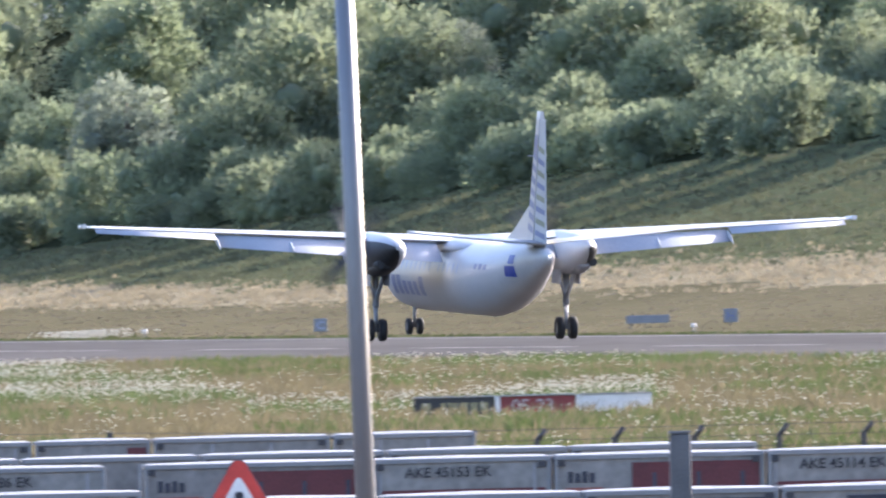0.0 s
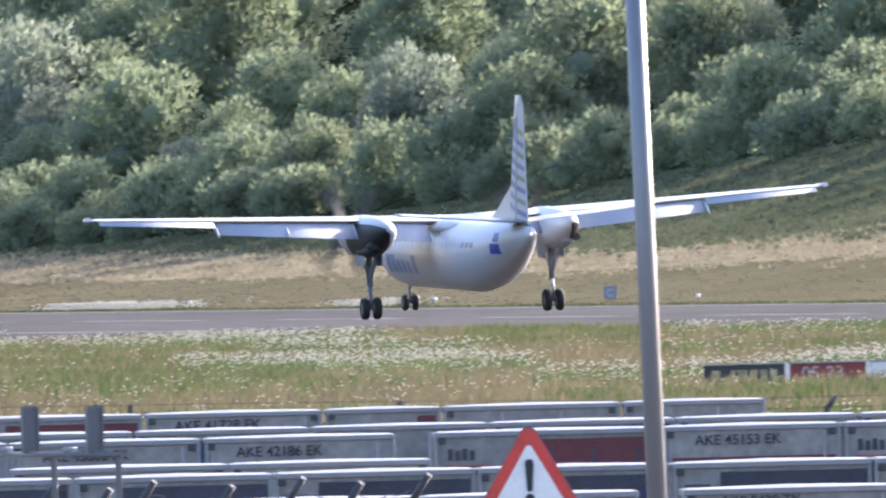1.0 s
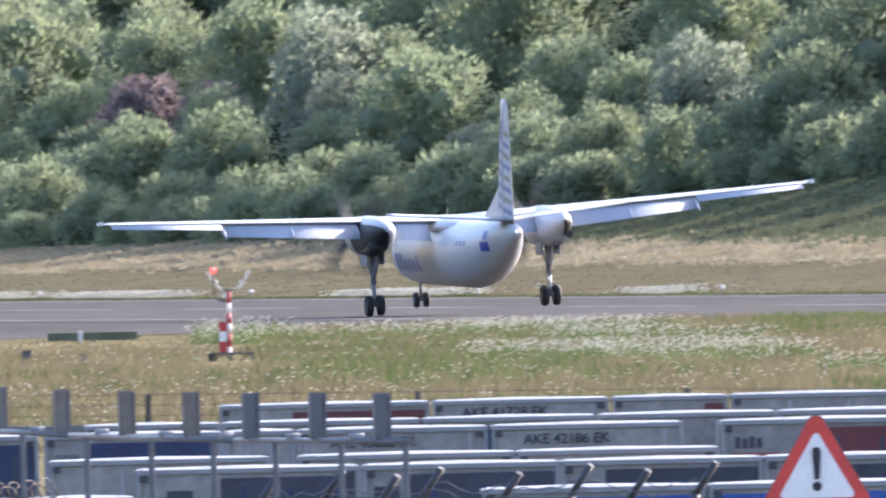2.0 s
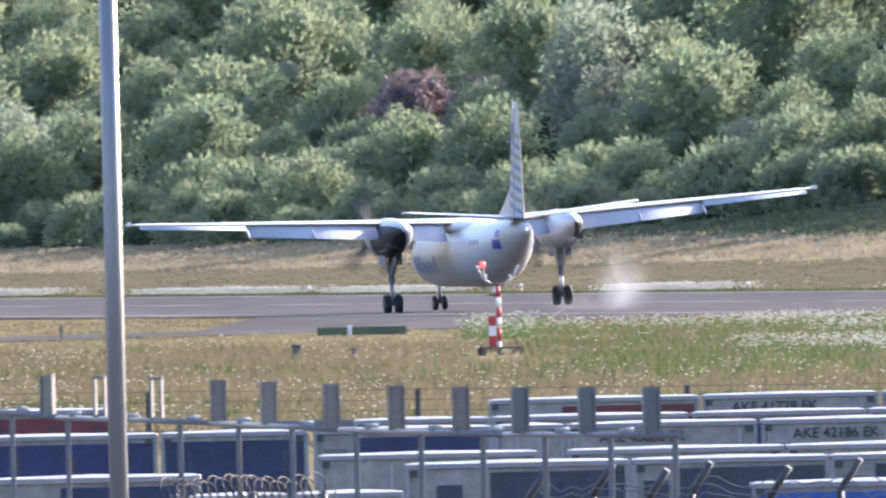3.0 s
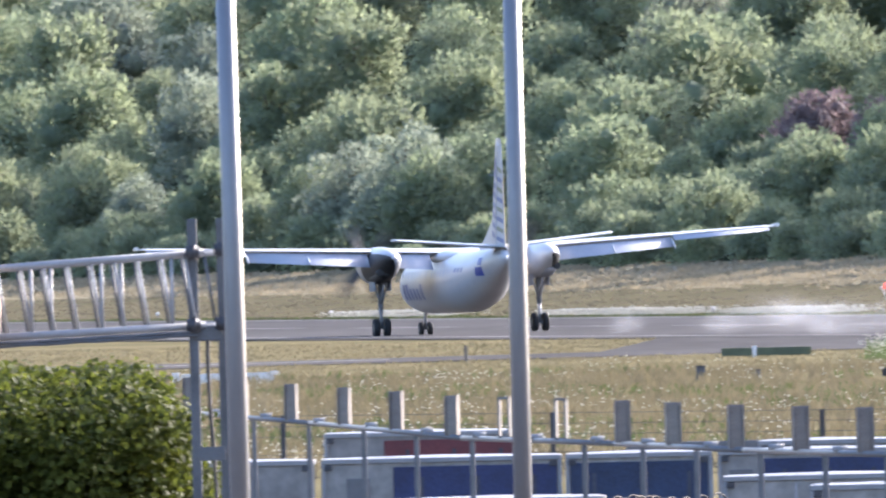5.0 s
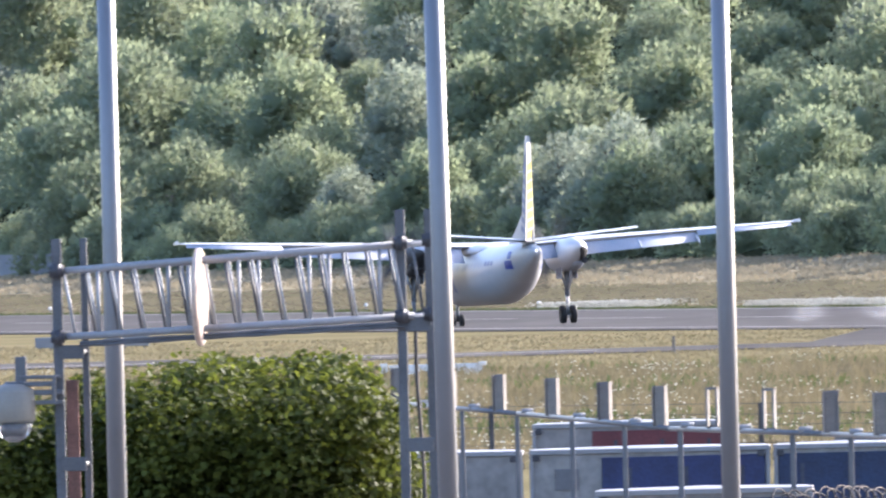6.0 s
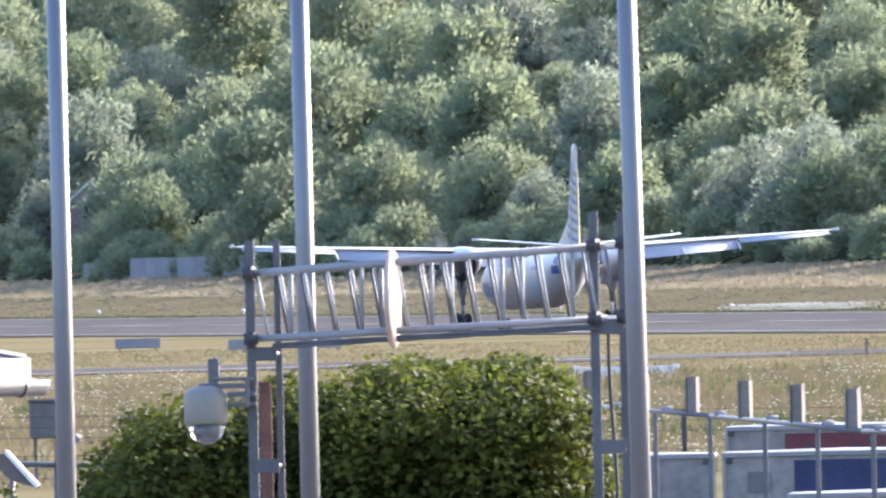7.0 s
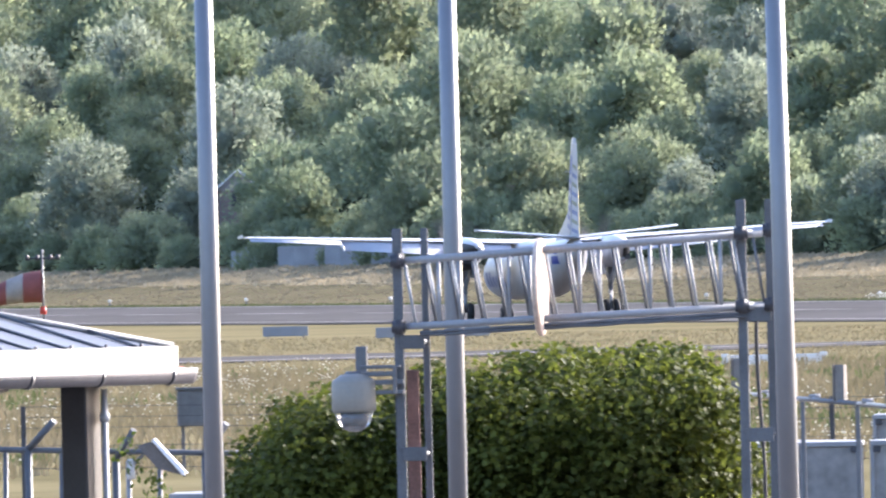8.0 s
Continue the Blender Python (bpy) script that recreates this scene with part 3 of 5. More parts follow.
    me.materials.append(BARK)
    return me


def cleared(m, off):
    """True in the gaps before the houses."""
    return (abs(m + 30.75) < 1.1 and 15 < off < 70) or (abs(m - 17.1) < 1.2 and 88 < off < 250) or (abs(m - 20.6) < 0.8 and 95 < off < 250)


def build_woods():
    kinds, cores = [], []
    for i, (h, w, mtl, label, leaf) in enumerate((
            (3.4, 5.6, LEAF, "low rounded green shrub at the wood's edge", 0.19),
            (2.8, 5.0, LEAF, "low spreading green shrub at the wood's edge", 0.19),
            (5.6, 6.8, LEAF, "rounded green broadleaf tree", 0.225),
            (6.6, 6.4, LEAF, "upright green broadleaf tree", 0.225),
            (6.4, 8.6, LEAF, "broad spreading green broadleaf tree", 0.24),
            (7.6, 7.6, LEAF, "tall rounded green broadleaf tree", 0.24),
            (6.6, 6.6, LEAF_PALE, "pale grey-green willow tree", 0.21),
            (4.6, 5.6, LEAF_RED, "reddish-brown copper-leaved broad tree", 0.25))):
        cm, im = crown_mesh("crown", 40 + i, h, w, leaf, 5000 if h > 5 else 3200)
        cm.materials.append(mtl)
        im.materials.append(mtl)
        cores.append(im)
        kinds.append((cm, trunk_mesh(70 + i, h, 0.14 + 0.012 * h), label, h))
    rnd = random.Random(5)
    layers = ((2, (0, 1), 3.4, 0.95), (11, (0, 1, 0, 2), 4.2, 1.1), (28, (2, 0, 6), 5.0, 1.0), (52, (2, 3, 4), 6.2, 1.0), (78, (2, 3, 4, 6), 6.8, 1.1), (106, (2, 4, 5), 7.4, 1.15), (138, (3, 4, 5, 2), 7.8, 1.2), (172, (4, 5, 6, 3), 8.2, 1.25), (210, (4, 5, 3), 8.6, 1.3), (255, (4, 5), 9.0, 1.35), (310, (4, 5), 9.6, 1.45), (375, (4, 5), 10.2, 1.55))
    made = []
    for off, pool, step, size in layers:
        m = -41.0
        while m < 45.0:
            b = m / 1000
            d = wood_start(b) + off + rnd.uniform(-0.3, 0.3) * max(6, off * 0.16)
            mm = m + rnd.uniform(-0.5, 0.5)
            if not cleared(mm, off):
                made.append((mm, d, rnd.choice(pool), size * rnd.uniform(0.65, 1.35)))
            m += step * rnd.uniform(0.75, 1.2) / d * 1000
    for off in (20, 40, 65, 92, 122, 155, 190, 230):
        for i in range(7):
            m = -41 + 12.2 * (i + rnd.random())
            if not cleared(m, off):
                made.append((m, wood_start(m / 1000) + off + rnd.uniform(-8, 8), rnd.choice((0, 1)), rnd.uniform(0.9, 1.35)))
    # copper trees and pale willows that stand out
    for m, off, k, s in ((2.6, 88, 7, 1.15), (4.6, 90, 7, 1.0), (-22.3, 40, 7, 0.8), (-9.5, 20, 6, 1.3), (-11.2, 18, 6, 1.15), (-29.0, 150, 6, 1.3), (8.5, 60, 6, 1.0)):
        made.append((m, wood_start(m / 1000) + off, k, s))
    for m, d, k, s in made:
        cm, tm, label, h = kinds[k]
        x, y = xy(m, d)
        t = thing("tree" if h > 4 else "shrub", pose(x, y, height(x, y) - 0.55, 0, 0, rnd.uniform(0, 360)) @ Matrix.Scale(s, 4), label, "tree" if h > 4 else "shrub", "woodland behind the runway")
        for nm, me in (("trunk", tm), ("crown", cm), ("inner_foliage", cores[k])):
            new(nm, me).parent = t


build_woods()


# ---------------------------------------------------------------- meadow
def tufts(name, spots, hgt, width, blades, seed, material, label):
    rnd = np.random.RandomState(seed)
    s = np.repeat(np.array(spots), blades, 0)
    k = len(s)
    a = rnd.uniform(0, 2 * math.pi, k)
    base = s + np.stack((rnd.normal(0, 0.22, k), rnd.normal(0, 0.22, k), np.zeros(k)), 1)
    hh = hgt * rnd.uniform(0.5, 1.3, k)
    side = np.stack((np.cos(a), np.sin(a) * 0.4, np.zeros(k)), 1) * (width * rnd.uniform(0.5, 1.3, k))[:, None]
    tip = base + np.stack((rnd.normal(0, 0.35, k) * hh, rnd.normal(0, 0.35, k) * hh, hh), 1)
    mid = base * 0.45 + tip * 0.55 + np.array((0, 0, 0.08)) * hgt
    verts = np.stack((base - side, base + side, mid + side * 0.7, tip, mid - side * 0.7), 1).reshape(-1, 3)
    faces = [(5 * i, 5 * i + 1, 5 * i + 2, 5 * i + 3, 5 * i + 4) for i in range(k)]
    sheet(name, verts.tolist(), faces, material, label, "grass")


def scatter(n, seed, m0, m1, d0, d1, patch=None, ground=True):
    rnd = np.random.RandomState(seed)
    out = []
    while len(out) < n:
        m, d = rnd.uniform(m0, m1), math.sqrt(rnd.uniform(d0 * d0, d1 * d1))
        x, y = xy(m, d)
        if paved(x, y, m, d) or (abs(m - 5.0) < 1.1 and 955 < d < 1012):
            continue
        if patch and noise.noise(Vector((x * patch[0], y * patch[1], seed))) < patch[2]:
            continue
        out.append((x, y, height(x, y)))
    return out


def paved(x, y, m, d):
    c = (x - (NEAR_EDGE - (y - 1500) * math.tan(RUN))) * math.cos(RUN)
    if -0.6 < c < 62.6:
        return True
    inside = False
    for (m0, d0), (m1, d1) in zip(TAXI, TAXI[1:] + TAXI[:1]):
        if (d0 > d) != (d1 > d) and m < m0 + (d - d0) * (m1 - m0) / (d1 - d0):
            inside = not inside
    if inside:
        return True
    return d < 430


tufts("meadow_grass", scatter(9000, 3, 6, 46, 640, 1235), 0.36, 0.03, 5, 4, STRAW, "tall dry yellow meadow grass")
tufts("dry_grass", scatter(9000, 5, -44, 8, 640, 1060), 0.30, 0.03, 5, 41, STRAW, "tall dry yellow meadow grass")
tufts("short_grass", scatter(7000, 19, -44, 10, 1060, 1420), 0.10, 0.03, 4, 42, STRAW, "short dry grass by the taxiway")
tufts("green_weeds", scatter(3600, 6, 6, 46, 640, 1200, (0.06, 0.02, 0.2)), 0.34, 0.06, 5, 7, GREENTUFT, "clumps of green weeds in the meadow")
tufts("low_weeds", scatter(900, 23, -44, 8, 640, 1060, (0.06, 0.02, 0.15)), 0.26, 0.06, 5, 27, GREENTUFT, "clumps of green weeds in the dry grass")


def blossoms(name, spots, seed, label, hgt=0.5, big=1.0):
    rnd = np.random.RandomState(seed)
    verts, faces = [], []
    for x, y, z in spots:
        for q in range(rnd.randint(3, 10)):
            px, py = x + rnd.normal(0, 0.26), y + rnd.normal(0, 0.5)
            pz, r = z + hgt * rnd.uniform(0.3, 1.4), rnd.uniform(0.018, 0.042) * big
            i = len(verts)
            verts += [(px + r, py, pz), (px, py + r, pz), (px - r, py, pz), (px, py - r, pz), (px, py, pz + r * 0.9), (px, py, pz - r * 0.7)]
            for k in range(4):
                j = (k + 1) % 4
                faces += [(i + 4, i + k, i + j), (i + 5, i + j, i + k)]
    sheet(name, verts, faces, PETAL, label, "wildflowers")


def far_verge(n, seed):
    rnd = np.random.RandomState(seed)
    out = []
    while len(out) < n:
        y = rnd.uniform(1585, 1870)
        x, _ = on_runway(y, 63.6 + abs(rnd.normal(0, 1.6)))
        if noise.noise(Vector((y * 0.025, 3.1, 0))) > 0.04:
            out.append((x, y, height(x, y)))
    return out


def off_runway(spots, gap):
    """Those spots that lie at least gap metres from the runway's near edge."""
    return [p for p in spots if (p[0] - NEAR_EDGE + (p[1] - 1500) * math.tan(RUN)) * math.cos(RUN) < -gap]


blossoms("meadow_blossom", off_runway(scatter(2900, 11, 4, 46, 860, 1225, (0.09, 0.02, 0.2)), 12), 12, "white wildflowers in dense patches", 0.45, 0.9)
tufts("flower_stems", off_runway(scatter(2900, 11, 4, 46, 860, 1225, (0.09, 0.02, 0.2)), 4), 0.42, 0.05, 4, 57, GREENTUFT, "green stems and leaves under the wildflowers")
blossoms("sparse_blossom", scatter(850, 13, -44, 46, 640, 1060, (0.08, 0.03, 0.1)), 14, "scattered pale wildflowers in the meadow", 0.4, 0.85)
blossoms("verge_blossom", far_verge(2300, 15), 16, "white wildflowers along the far runway edge", 0.3, 1.5)
tufts("verge_weeds", [(x, y, z) for x, y, z in far_verge(700, 17)] + [(*on_runway(y, 63.2), 0.15) for y in np.arange(1350, 2400, 0.4)], 0.15, 0.07, 4, 18, GREENTUFT, "green weeds along the far runway edge")


def belt_spots(n, seed, which):
    """Spots on the mown (1), unmown (2) and green (3) belts between runway and wood."""
    rnd = np.random.RandomState(seed)
    out = []
    while len(out) < n:
        m, s = rnd.uniform(-43, 45), rnd.uniform(0.02, 0.99)
        x, y = xy(m, edge_far(m / 1000) + 250 * s)
        w = max(0.0, min(1.0, (m - 2) / 22))
        q = s + 0.05 * noise.noise(Vector((x * 0.03, 0.0, 2.0))) + rnd.normal(0, 0.035)
        if (1 if q < 0.66 - 0.24 * w else 2 if q < 1.05 - 0.5 * w else 3) == which:
            out.append((x, y, height(x, y)))
    return out


tufts("mown_grass", belt_spots(8000, 51, 1), 0.08, 0.09, 4, 52, OLIVESTEM, "short mown olive-brown grass beyond the runway")
tufts("unmown_grass", belt_spots(9000, 53, 2), 0.2, 0.1, 4, 54, PALESTRAW, "tall pale straw grass before the wood")
tufts("hill_grass", belt_spots(6000, 55, 3), 0.2, 0.09, 4, 56, HILLSTEM, "rough green grass on the slope below the wood")


# ---------------------------------------------------------------- lamp posts and fence by the road
def lamp_post(mil, d, top, r, lean=0.0):
    t = thing("lamp_post", at(mil, d, 0, 0) @ pose(-4.45 * math.tan(radians(lean)), 0, 0, 0, lean, 0), "tall galvanised steel lamp post in the yard", "lamp post", "lamp posts")
    bm = blank()
    tube(bm, (0, 0, 0), (0, 0, top), r * 1.08, r * 0.9, 20)
    part("shaft", bm, POLE, t)
    bm = blank()
    tube(bm, (0, 0, 0), (0, 0, 0.35), r * 1.5, r * 1.4, 20)
    part("base_collar", bm, GALV_DULL, t)


lamp_post(25.767, 240, 8.5, 0.070, -1.1)
lamp_post(-6.367, 246, 8.5, 0.067)
lamp_post(-14.759, 236, 8.5, 0.070, -0.4)
lamp_post(-24.464, 246, 8.5, 0.068)
lamp_post(-31.646, 236, 8.5, 0.066)

RAIL = ((-20.5, 372), (-16.14, 334), (-12.6, 310), (-8.11, 281), (-3.6, 269), (0.2, 257), (5.05, 247), (10.2, 242))


def rail_d(m):
    return float(np.interp(m, [q[0] for q in RAIL], [q[1] for q in RAIL]))


def build_board_fence():
    f = thing("steel_fence", pose(0, 0, 0), "galvanised steel fence with upright boards along its top rail", "fence")
    zr = 2.84
    for a, b in zip(RAIL, RAIL[1:]):
        bm = blank()
        for z, r in ((zr, 0.022), (1.1, 0.02)):
            tube(bm, (*xy(*a), z), (*xy(*b), z), r, seg=8)
        part("rail", bm, GALV, f)
    for m in (-15.9, -14.25, -12.63, -11.02, -9.47, -7.83, -6.2, -4.52, -2.8, -1.22, 0.67, 2.57, 4.4, 6.23, 8.17, 10.07):
        x, y = xy(m, rail_d(m))
        bm = blank()
        box(bm, x - 0.022, x + 0.022, y - 0.022, y + 0.022, 0, zr + 0.02, 0.004)
        part("post", bm, GALV, f)
    for i, m in enumerate((-17.7, -16.14, -14.6, -13.14, -11.58, -10.04, -8.41, -6.86, -5.19, -3.38, -1.89, -0.04, 1.87, 3.77, 5.52, 7.49, 9.39)):
        d = rail_d(m)
        x, y = xy(m, d)
        bm = blank()
        w = 0.055
        turn = -0.5 if m < -4 else 0.25
        if m in (-6.86, -5.19):  # bare frames
            for q0, q1, z0, z1 in ((-w, -w + 0.018, 0, 0.34), (w - 0.018, w, 0, 0.34), (-w, w, 0.32, 0.34), (-w, w, 0, 0.02)):
                box(bm, q0, q1, -0.02, 0.02, z0, z1)
        else:
            box(bm, -w, w, -0.012, 0.012, 0, 0.335, 0.003)
            box(bm, -w - 0.006, -w + 0.008, -0.03, 0.03, 0, 0.335)
            box(bm, w - 0.008, w + 0.006, -0.03, 0.03, 0, 0.335)
        ob = part("board", bm, GALV if m > 5 or m in (-6.86, -5.19) else BOARD, f)
        ob.location, ob.rotation_euler = (x, y, zr + 0.01), (0, 0, turn)
        bm = blank()
        tube(bm, (-0.055, 0, 0), (0.055, 0, 0), 0.022, 0.026, 10)
        tube(bm, (0.0, 0, -0.05), (0.0, 0, 0.0), 0.02, 0.02, 8)
        ob = part("bracket", bm, RAILPAINT, f, "white plastic rail bracket")
        x, y = xy(m - 0.75, rail_d(m - 0.75) - 0.03)
        ob.location = (x, y, zr + 0.03)


build_board_fence()


def build_warning_sign():
    s = thing("warning_sign", at(22.18, 195, 2.725), "red-bordered triangular warning sign with a black exclamation mark", "road sign")

    def tri(r, y0, y1, round_=0.05):
        bm = blank()
        pts = []
        for k in range(3):
            a = math.pi / 2 + k * 2 * math.pi / 3
            for q in (-0.5, -0.17, 0.17, 0.5):
                c = Vector((math.cos(a), math.sin(a))) * (r - round_ * 2)
                pts.append((c.x + round_ * math.cos(a + q * 2.1), c.y + round_ * math.sin(a + q * 2.1)))
        loft(bm, [[(x, y, z + 0.19) for x, z in pts] for y in (y0, y1)], smooth=False)
        return bm
    part("back_plate", tri(0.400, 0.0, 0.012), GALV, s)
    part("border", tri(0.392, -0.006, -0.001), SIGNRED, s, "red border")
    part("face", tri(0.262, -0.011, -0.007, 0.02), SIGNWHITE, s, "white sign face")
    bm = blank()
    loft(bm, [[(x, y, z) for x, z in ((-0.016, 0.165), (0.016, 0.165), (0.027, 0.325), (0.018, 0.35), (-0.018, 0.35), (-0.027, 0.325))] for y in (-0.016, -0.012)], smooth=False)
    tube(bm, (0, -0.016, 0.125), (0, -0.012, 0.125), 0.028, seg=16)
    part("exclamation_mark", bm, BLACK, s)
    bm = blank()
    tube(bm, (0, 0.04, -2.725), (0, 0.04, 0.48), 0.03, seg=12)
    part("post", bm, GALV, s)


build_warning_sign()


# ---------------------------------------------------------------- containers
STYLES = {"navy": NAVY, "red": RED, "dark": CHARCOAL, "blue": BLUE, "white": WHITE, "grey": GREYPANEL}
LOOKS = {"navy": "with a navy canvas door", "red": "with a dark red canvas door", "dark": "with a dark canvas door", "blue": "with a blue canvas door", "white": "with plain white panels", "grey": "with plain grey panels"}


def lettering(name, text, size, parent, place, material):
    c = bpy.data.curves.new(name, "FONT")
    c.body, c.size, c.extrude, c.align_x = text, size, 0.002, "LEFT"
    c.offset = size * 0.012
    tmp = bpy.data.objects.new("tmp", c)
    scene.collection.objects.link(tmp)
    bpy.context.view_layer.update()
    me = bpy.data.meshes.new_from_object(tmp.evaluated_get(bpy.context.evaluated_depsgraph_get()))
    bpy.data.objects.remove(tmp)
    me.materials.clear()
    me.materials.append(material)
    ob = new(name, me)
    ob.parent = parent
    ob.location, ob.rotation_euler = place, (math.pi / 2, 0, 0)
    return ob


def container(mil, d, z, w, style, split=0.35, text="", tsize=0.118, tx=0.5, turn=0.0, body=None, h=1.62, dep=1.5):
    """An air-freight container seen from its w-metre-wide front; split: the plain share of it."""
    c = thing("freight_container", at(mil, d, z, turn), "aluminium air-freight container " + LOOKS[style], "container", "freight containers in the yard")
    bm = blank()
    prof = ((0.02, 0.45), (0.42, 0.0), (w - 0.02, 0.0), (w - 0.02, h - 0.03), (0.02, h - 0.03))
    loft(bm, [[(x, y, zz) for x, zz in prof] for y in (0.03, dep - 0.03)], smooth=False)
    part("body", bm, body or WHITE, c)
    e = 0.042
    for nm, (x0, x1, y0, y1, z0, z1) in (("edge_rail", (0, w, 0, e, h - 0.05, h)), ("edge_rail", (0, w, dep - e, dep, h - 0.05, h)), ("corner_post", (0, e, 0, e, 0.45, h - 0.051)), ("corner_post", (w - e, w, 0, e, 0, h - 0.051)), ("edge_rail", (0, e, e, dep - e, h - 0.05, h)), ("edge_rail", (w - e, w, e, dep - e, h - 0.05, h)), ("base_rail", (0.42, w, 0, e, -0.03, 0.06))):
        bm = blank()
        box(bm, x0, x1, y0, y1, z0, z1, 0.006)
        part(nm, bm, RAILPAINT, c)
    bm = blank()
    # roof sheet, slightly crowned
    loft(bm, [[(x, y, h - 0.03 + cz) for x, cz in ((e, q), (w * 0.5, q + 0.015), (w - e, q), (w - e, -0.02), (e, -0.02))] for y, q in ((e, 0.0), (dep * 0.35, 0.04), (dep * 0.65, 0.04), (dep - e, 0.0))], smooth=False)
    part("roof", bm, ALU, c, "pale metal roof sheet")
    for x, wd in ((0.035, 0.1), (w - 0.13, 0.1))[:1 + int(mil * 10) % 2]:
        bm = blank()
        box(bm, x, x + wd * 0.75, -0.012, 0.0, h - 0.115, h - 0.055, 0.004)
        part("corner_fitting", bm, DARK, c, "dark corner fitting")
    if style not in ("white", "grey"):
        bm = blank()
        x0 = max(e + 0.01, split * w)
        box(bm, x0, w - e - 0.01, 0.008, 0.026, 0.08, h - 0.09, 0.005)
        door = part("canvas_door", bm, STYLES[style], c)
        bm = blank()
        for k in range(3):
            xx = x0 + (w - x0) * (k + 0.5) / 3
            box(bm, xx - 0.02, xx + 0.02, 0.0, 0.009, 0.1, h - 0.2)
        part("strap", bm, CHARCOAL if style != "dark" else NAVY, door, "door strap")
    else:
        for k in ((0.12, 2.72) if text else (1, 2)):
            bm = blank()
            xx = w * k / 3
            box(bm, xx - 0.012, xx + 0.012, 0.012, 0.03, 0.05, h - 0.075)
            part("seam", bm, ALU, c)
    if style in ("dark", "navy") and 0.2 < split < 0.5:
        bm = blank()
        px = split * w * 0.5
        box(bm, px - 0.11, px + 0.13, 0.012, 0.029, h - 0.42, h - 0.2, 0.003)
        part("placard", bm, CHARCOAL if style == "dark" else GREYPANEL, c, "faded dark placard")
    if style == "red" and split > 0.3:
        bm = blank()
        box(bm, 0.1, split * w * 0.62, 0.014, 0.029, h - 0.46, h - 0.34, 0.003)
        part("placard", bm, mat("faded_orange_patch", (0.26, 0.075, 0.05), 0.6, 0.0, 0.4, 4, 20, 0.1), c, "faded orange patch")
        for k in range(4):
            bm = blank()
            box(bm, 0.14 + 0.075 * k, 0.19 + 0.075 * k, 0.014, 0.029, h - 0.29, h - 0.17 - 0.02 * (k % 2), 0.003)
            part("letter_bar", bm, CHARCOAL, c, "worn dark writing bar")
    if text.startswith("AKE 451"):
        bm = blank()
        box(bm, 0.06, w - 0.06, 0.014, 0.03, h - 0.36, h - 0.325)
        part("stripe", bm, RED, c, "thin red painted stripe")
    if text:
        t = lettering("lettering", text, tsize, c, (tx, 0.004, h - (0.15 if "5439" in text else 0.195)), BLACK)
        tagged(t, "black serial letters and digits")
    return c


def plinth(m0, m1, d, z):
    bm = blank()
    x0, x1 = d * m0 / 1000, d * m1 / 1000
    for yy in (0.1, 1.3):
        box(bm, x0, x1, d + yy, d + yy + 0.1, z - 0.16, z - 0.03, 0.01)
    k = x0 + 0.3
    while k < x1:
        box(bm, k, k + 0.08, d + 0.1, d + 1.4, 0.03, z - 0.16)
        k += 1.2
    tagged(part("roller_rack", bm, GALV_DULL), "low steel roller rack carrying freight containers", "rack", "roller racks")


# rows: distance, top height, then (first bearing, last bearing, look, plain share, serial)
ROWS = (
    (300, 2.0, ((-33, -26.5, "dark", .1, ""), (-26.4, -20, "dark", .1, ""), (-4.3, -1.4, "white", 0, ""), (-1.2, 2.0, "dark", .0, ""), (12.3, 18.9, "blue", .0, ""), (19.0, 25.4, "blue", .0, ""), (26.7, 33.2, "white", 0, "AKE 5439 TK"))),
    (306, 2.14, ((-10.4, -3.95, "navy", .36, ""),)),
    (318, 2.10, ((-33, -26.6, "navy", .2, ""), (-26.5, -20, "grey", .2, ""), (2.1, 8.7, "dark", .38, ""), (8.8, 14.6, "dark", .23, ""), (14.65, 20.6, "dark", .22, ""), (20.65, 26.3, "dark", .2, ""), (26.4, 32.3, "dark", .24, ""), (32.35, 38.1, "dark", .25, ""), (38.2, 44.2, "dark", .32, ""))),
    (336, 2.07, ((-0.46, 6.0, "white", 0, ""), (6.9, 13.3, "white", 0, ""), (13.35, 19.3, "grey", 0, ""))),
    (352, 2.225, ((-17.9, -12.5, "grey", 0, ""), (-12.3, -5.2, "navy", .3, ""), (-5.1, -0.75, "navy", .0, ""), (-0.6, 4.65, "navy", .25, ""), (4.75, 6.8, "grey", 0, ""), (6.9, 12.5, "white", 0, "AKE 45806 EK"), (12.62, 18.25, "white", 0, "AKE 42186 EK"), (19.4, 26.05, "red", .42, ""), (26.15, 31.4, "white", 0, "AKE 45153 EK"), (31.5, 37.7, "red", .37, ""), (37.8, 43.3, "white", 0, "AKE 45114 EK"))),
    (369, 2.21, ((0.6, 4.6, "navy", 0, ""), (4.7, 10.5, "grey", 0, ""), (10.6, 15.7, "navy", 0, ""), (15.8, 21.0, "grey", 0, ""), (21.1, 26.5, "grey", 0, ""), (26.6, 31.9, "dark", .6, ""), (32.0, 37.5, "dark", .5, ""))),
    (386, 2.30, ((-12.2, -6.3, "red", .3, ""), (4.6, 10.8, "red", .35, ""), (10.9, 16.1, "white", 0, "AKE 41728 EK"), (16.2, 19.6, "red", .8, ""), (19.7, 24.9, "white", 0, ""), (25.0, 29.2, "white", 0, ""))),
)


def build_yard():
    for i, (d, top, boxes) in enumerate(ROWS):
        z = top - 1.62
        for j, (m0, m1, style, split, text) in enumerate(boxes):
            container(m0, d, z, (m1 - m0) * d / 1000, style, split, text, 0.148 * d / 352, 0.33 if text else 0.5)
        plinth(boxes[0][0], boxes[-1][1], d, z)


build_yard()


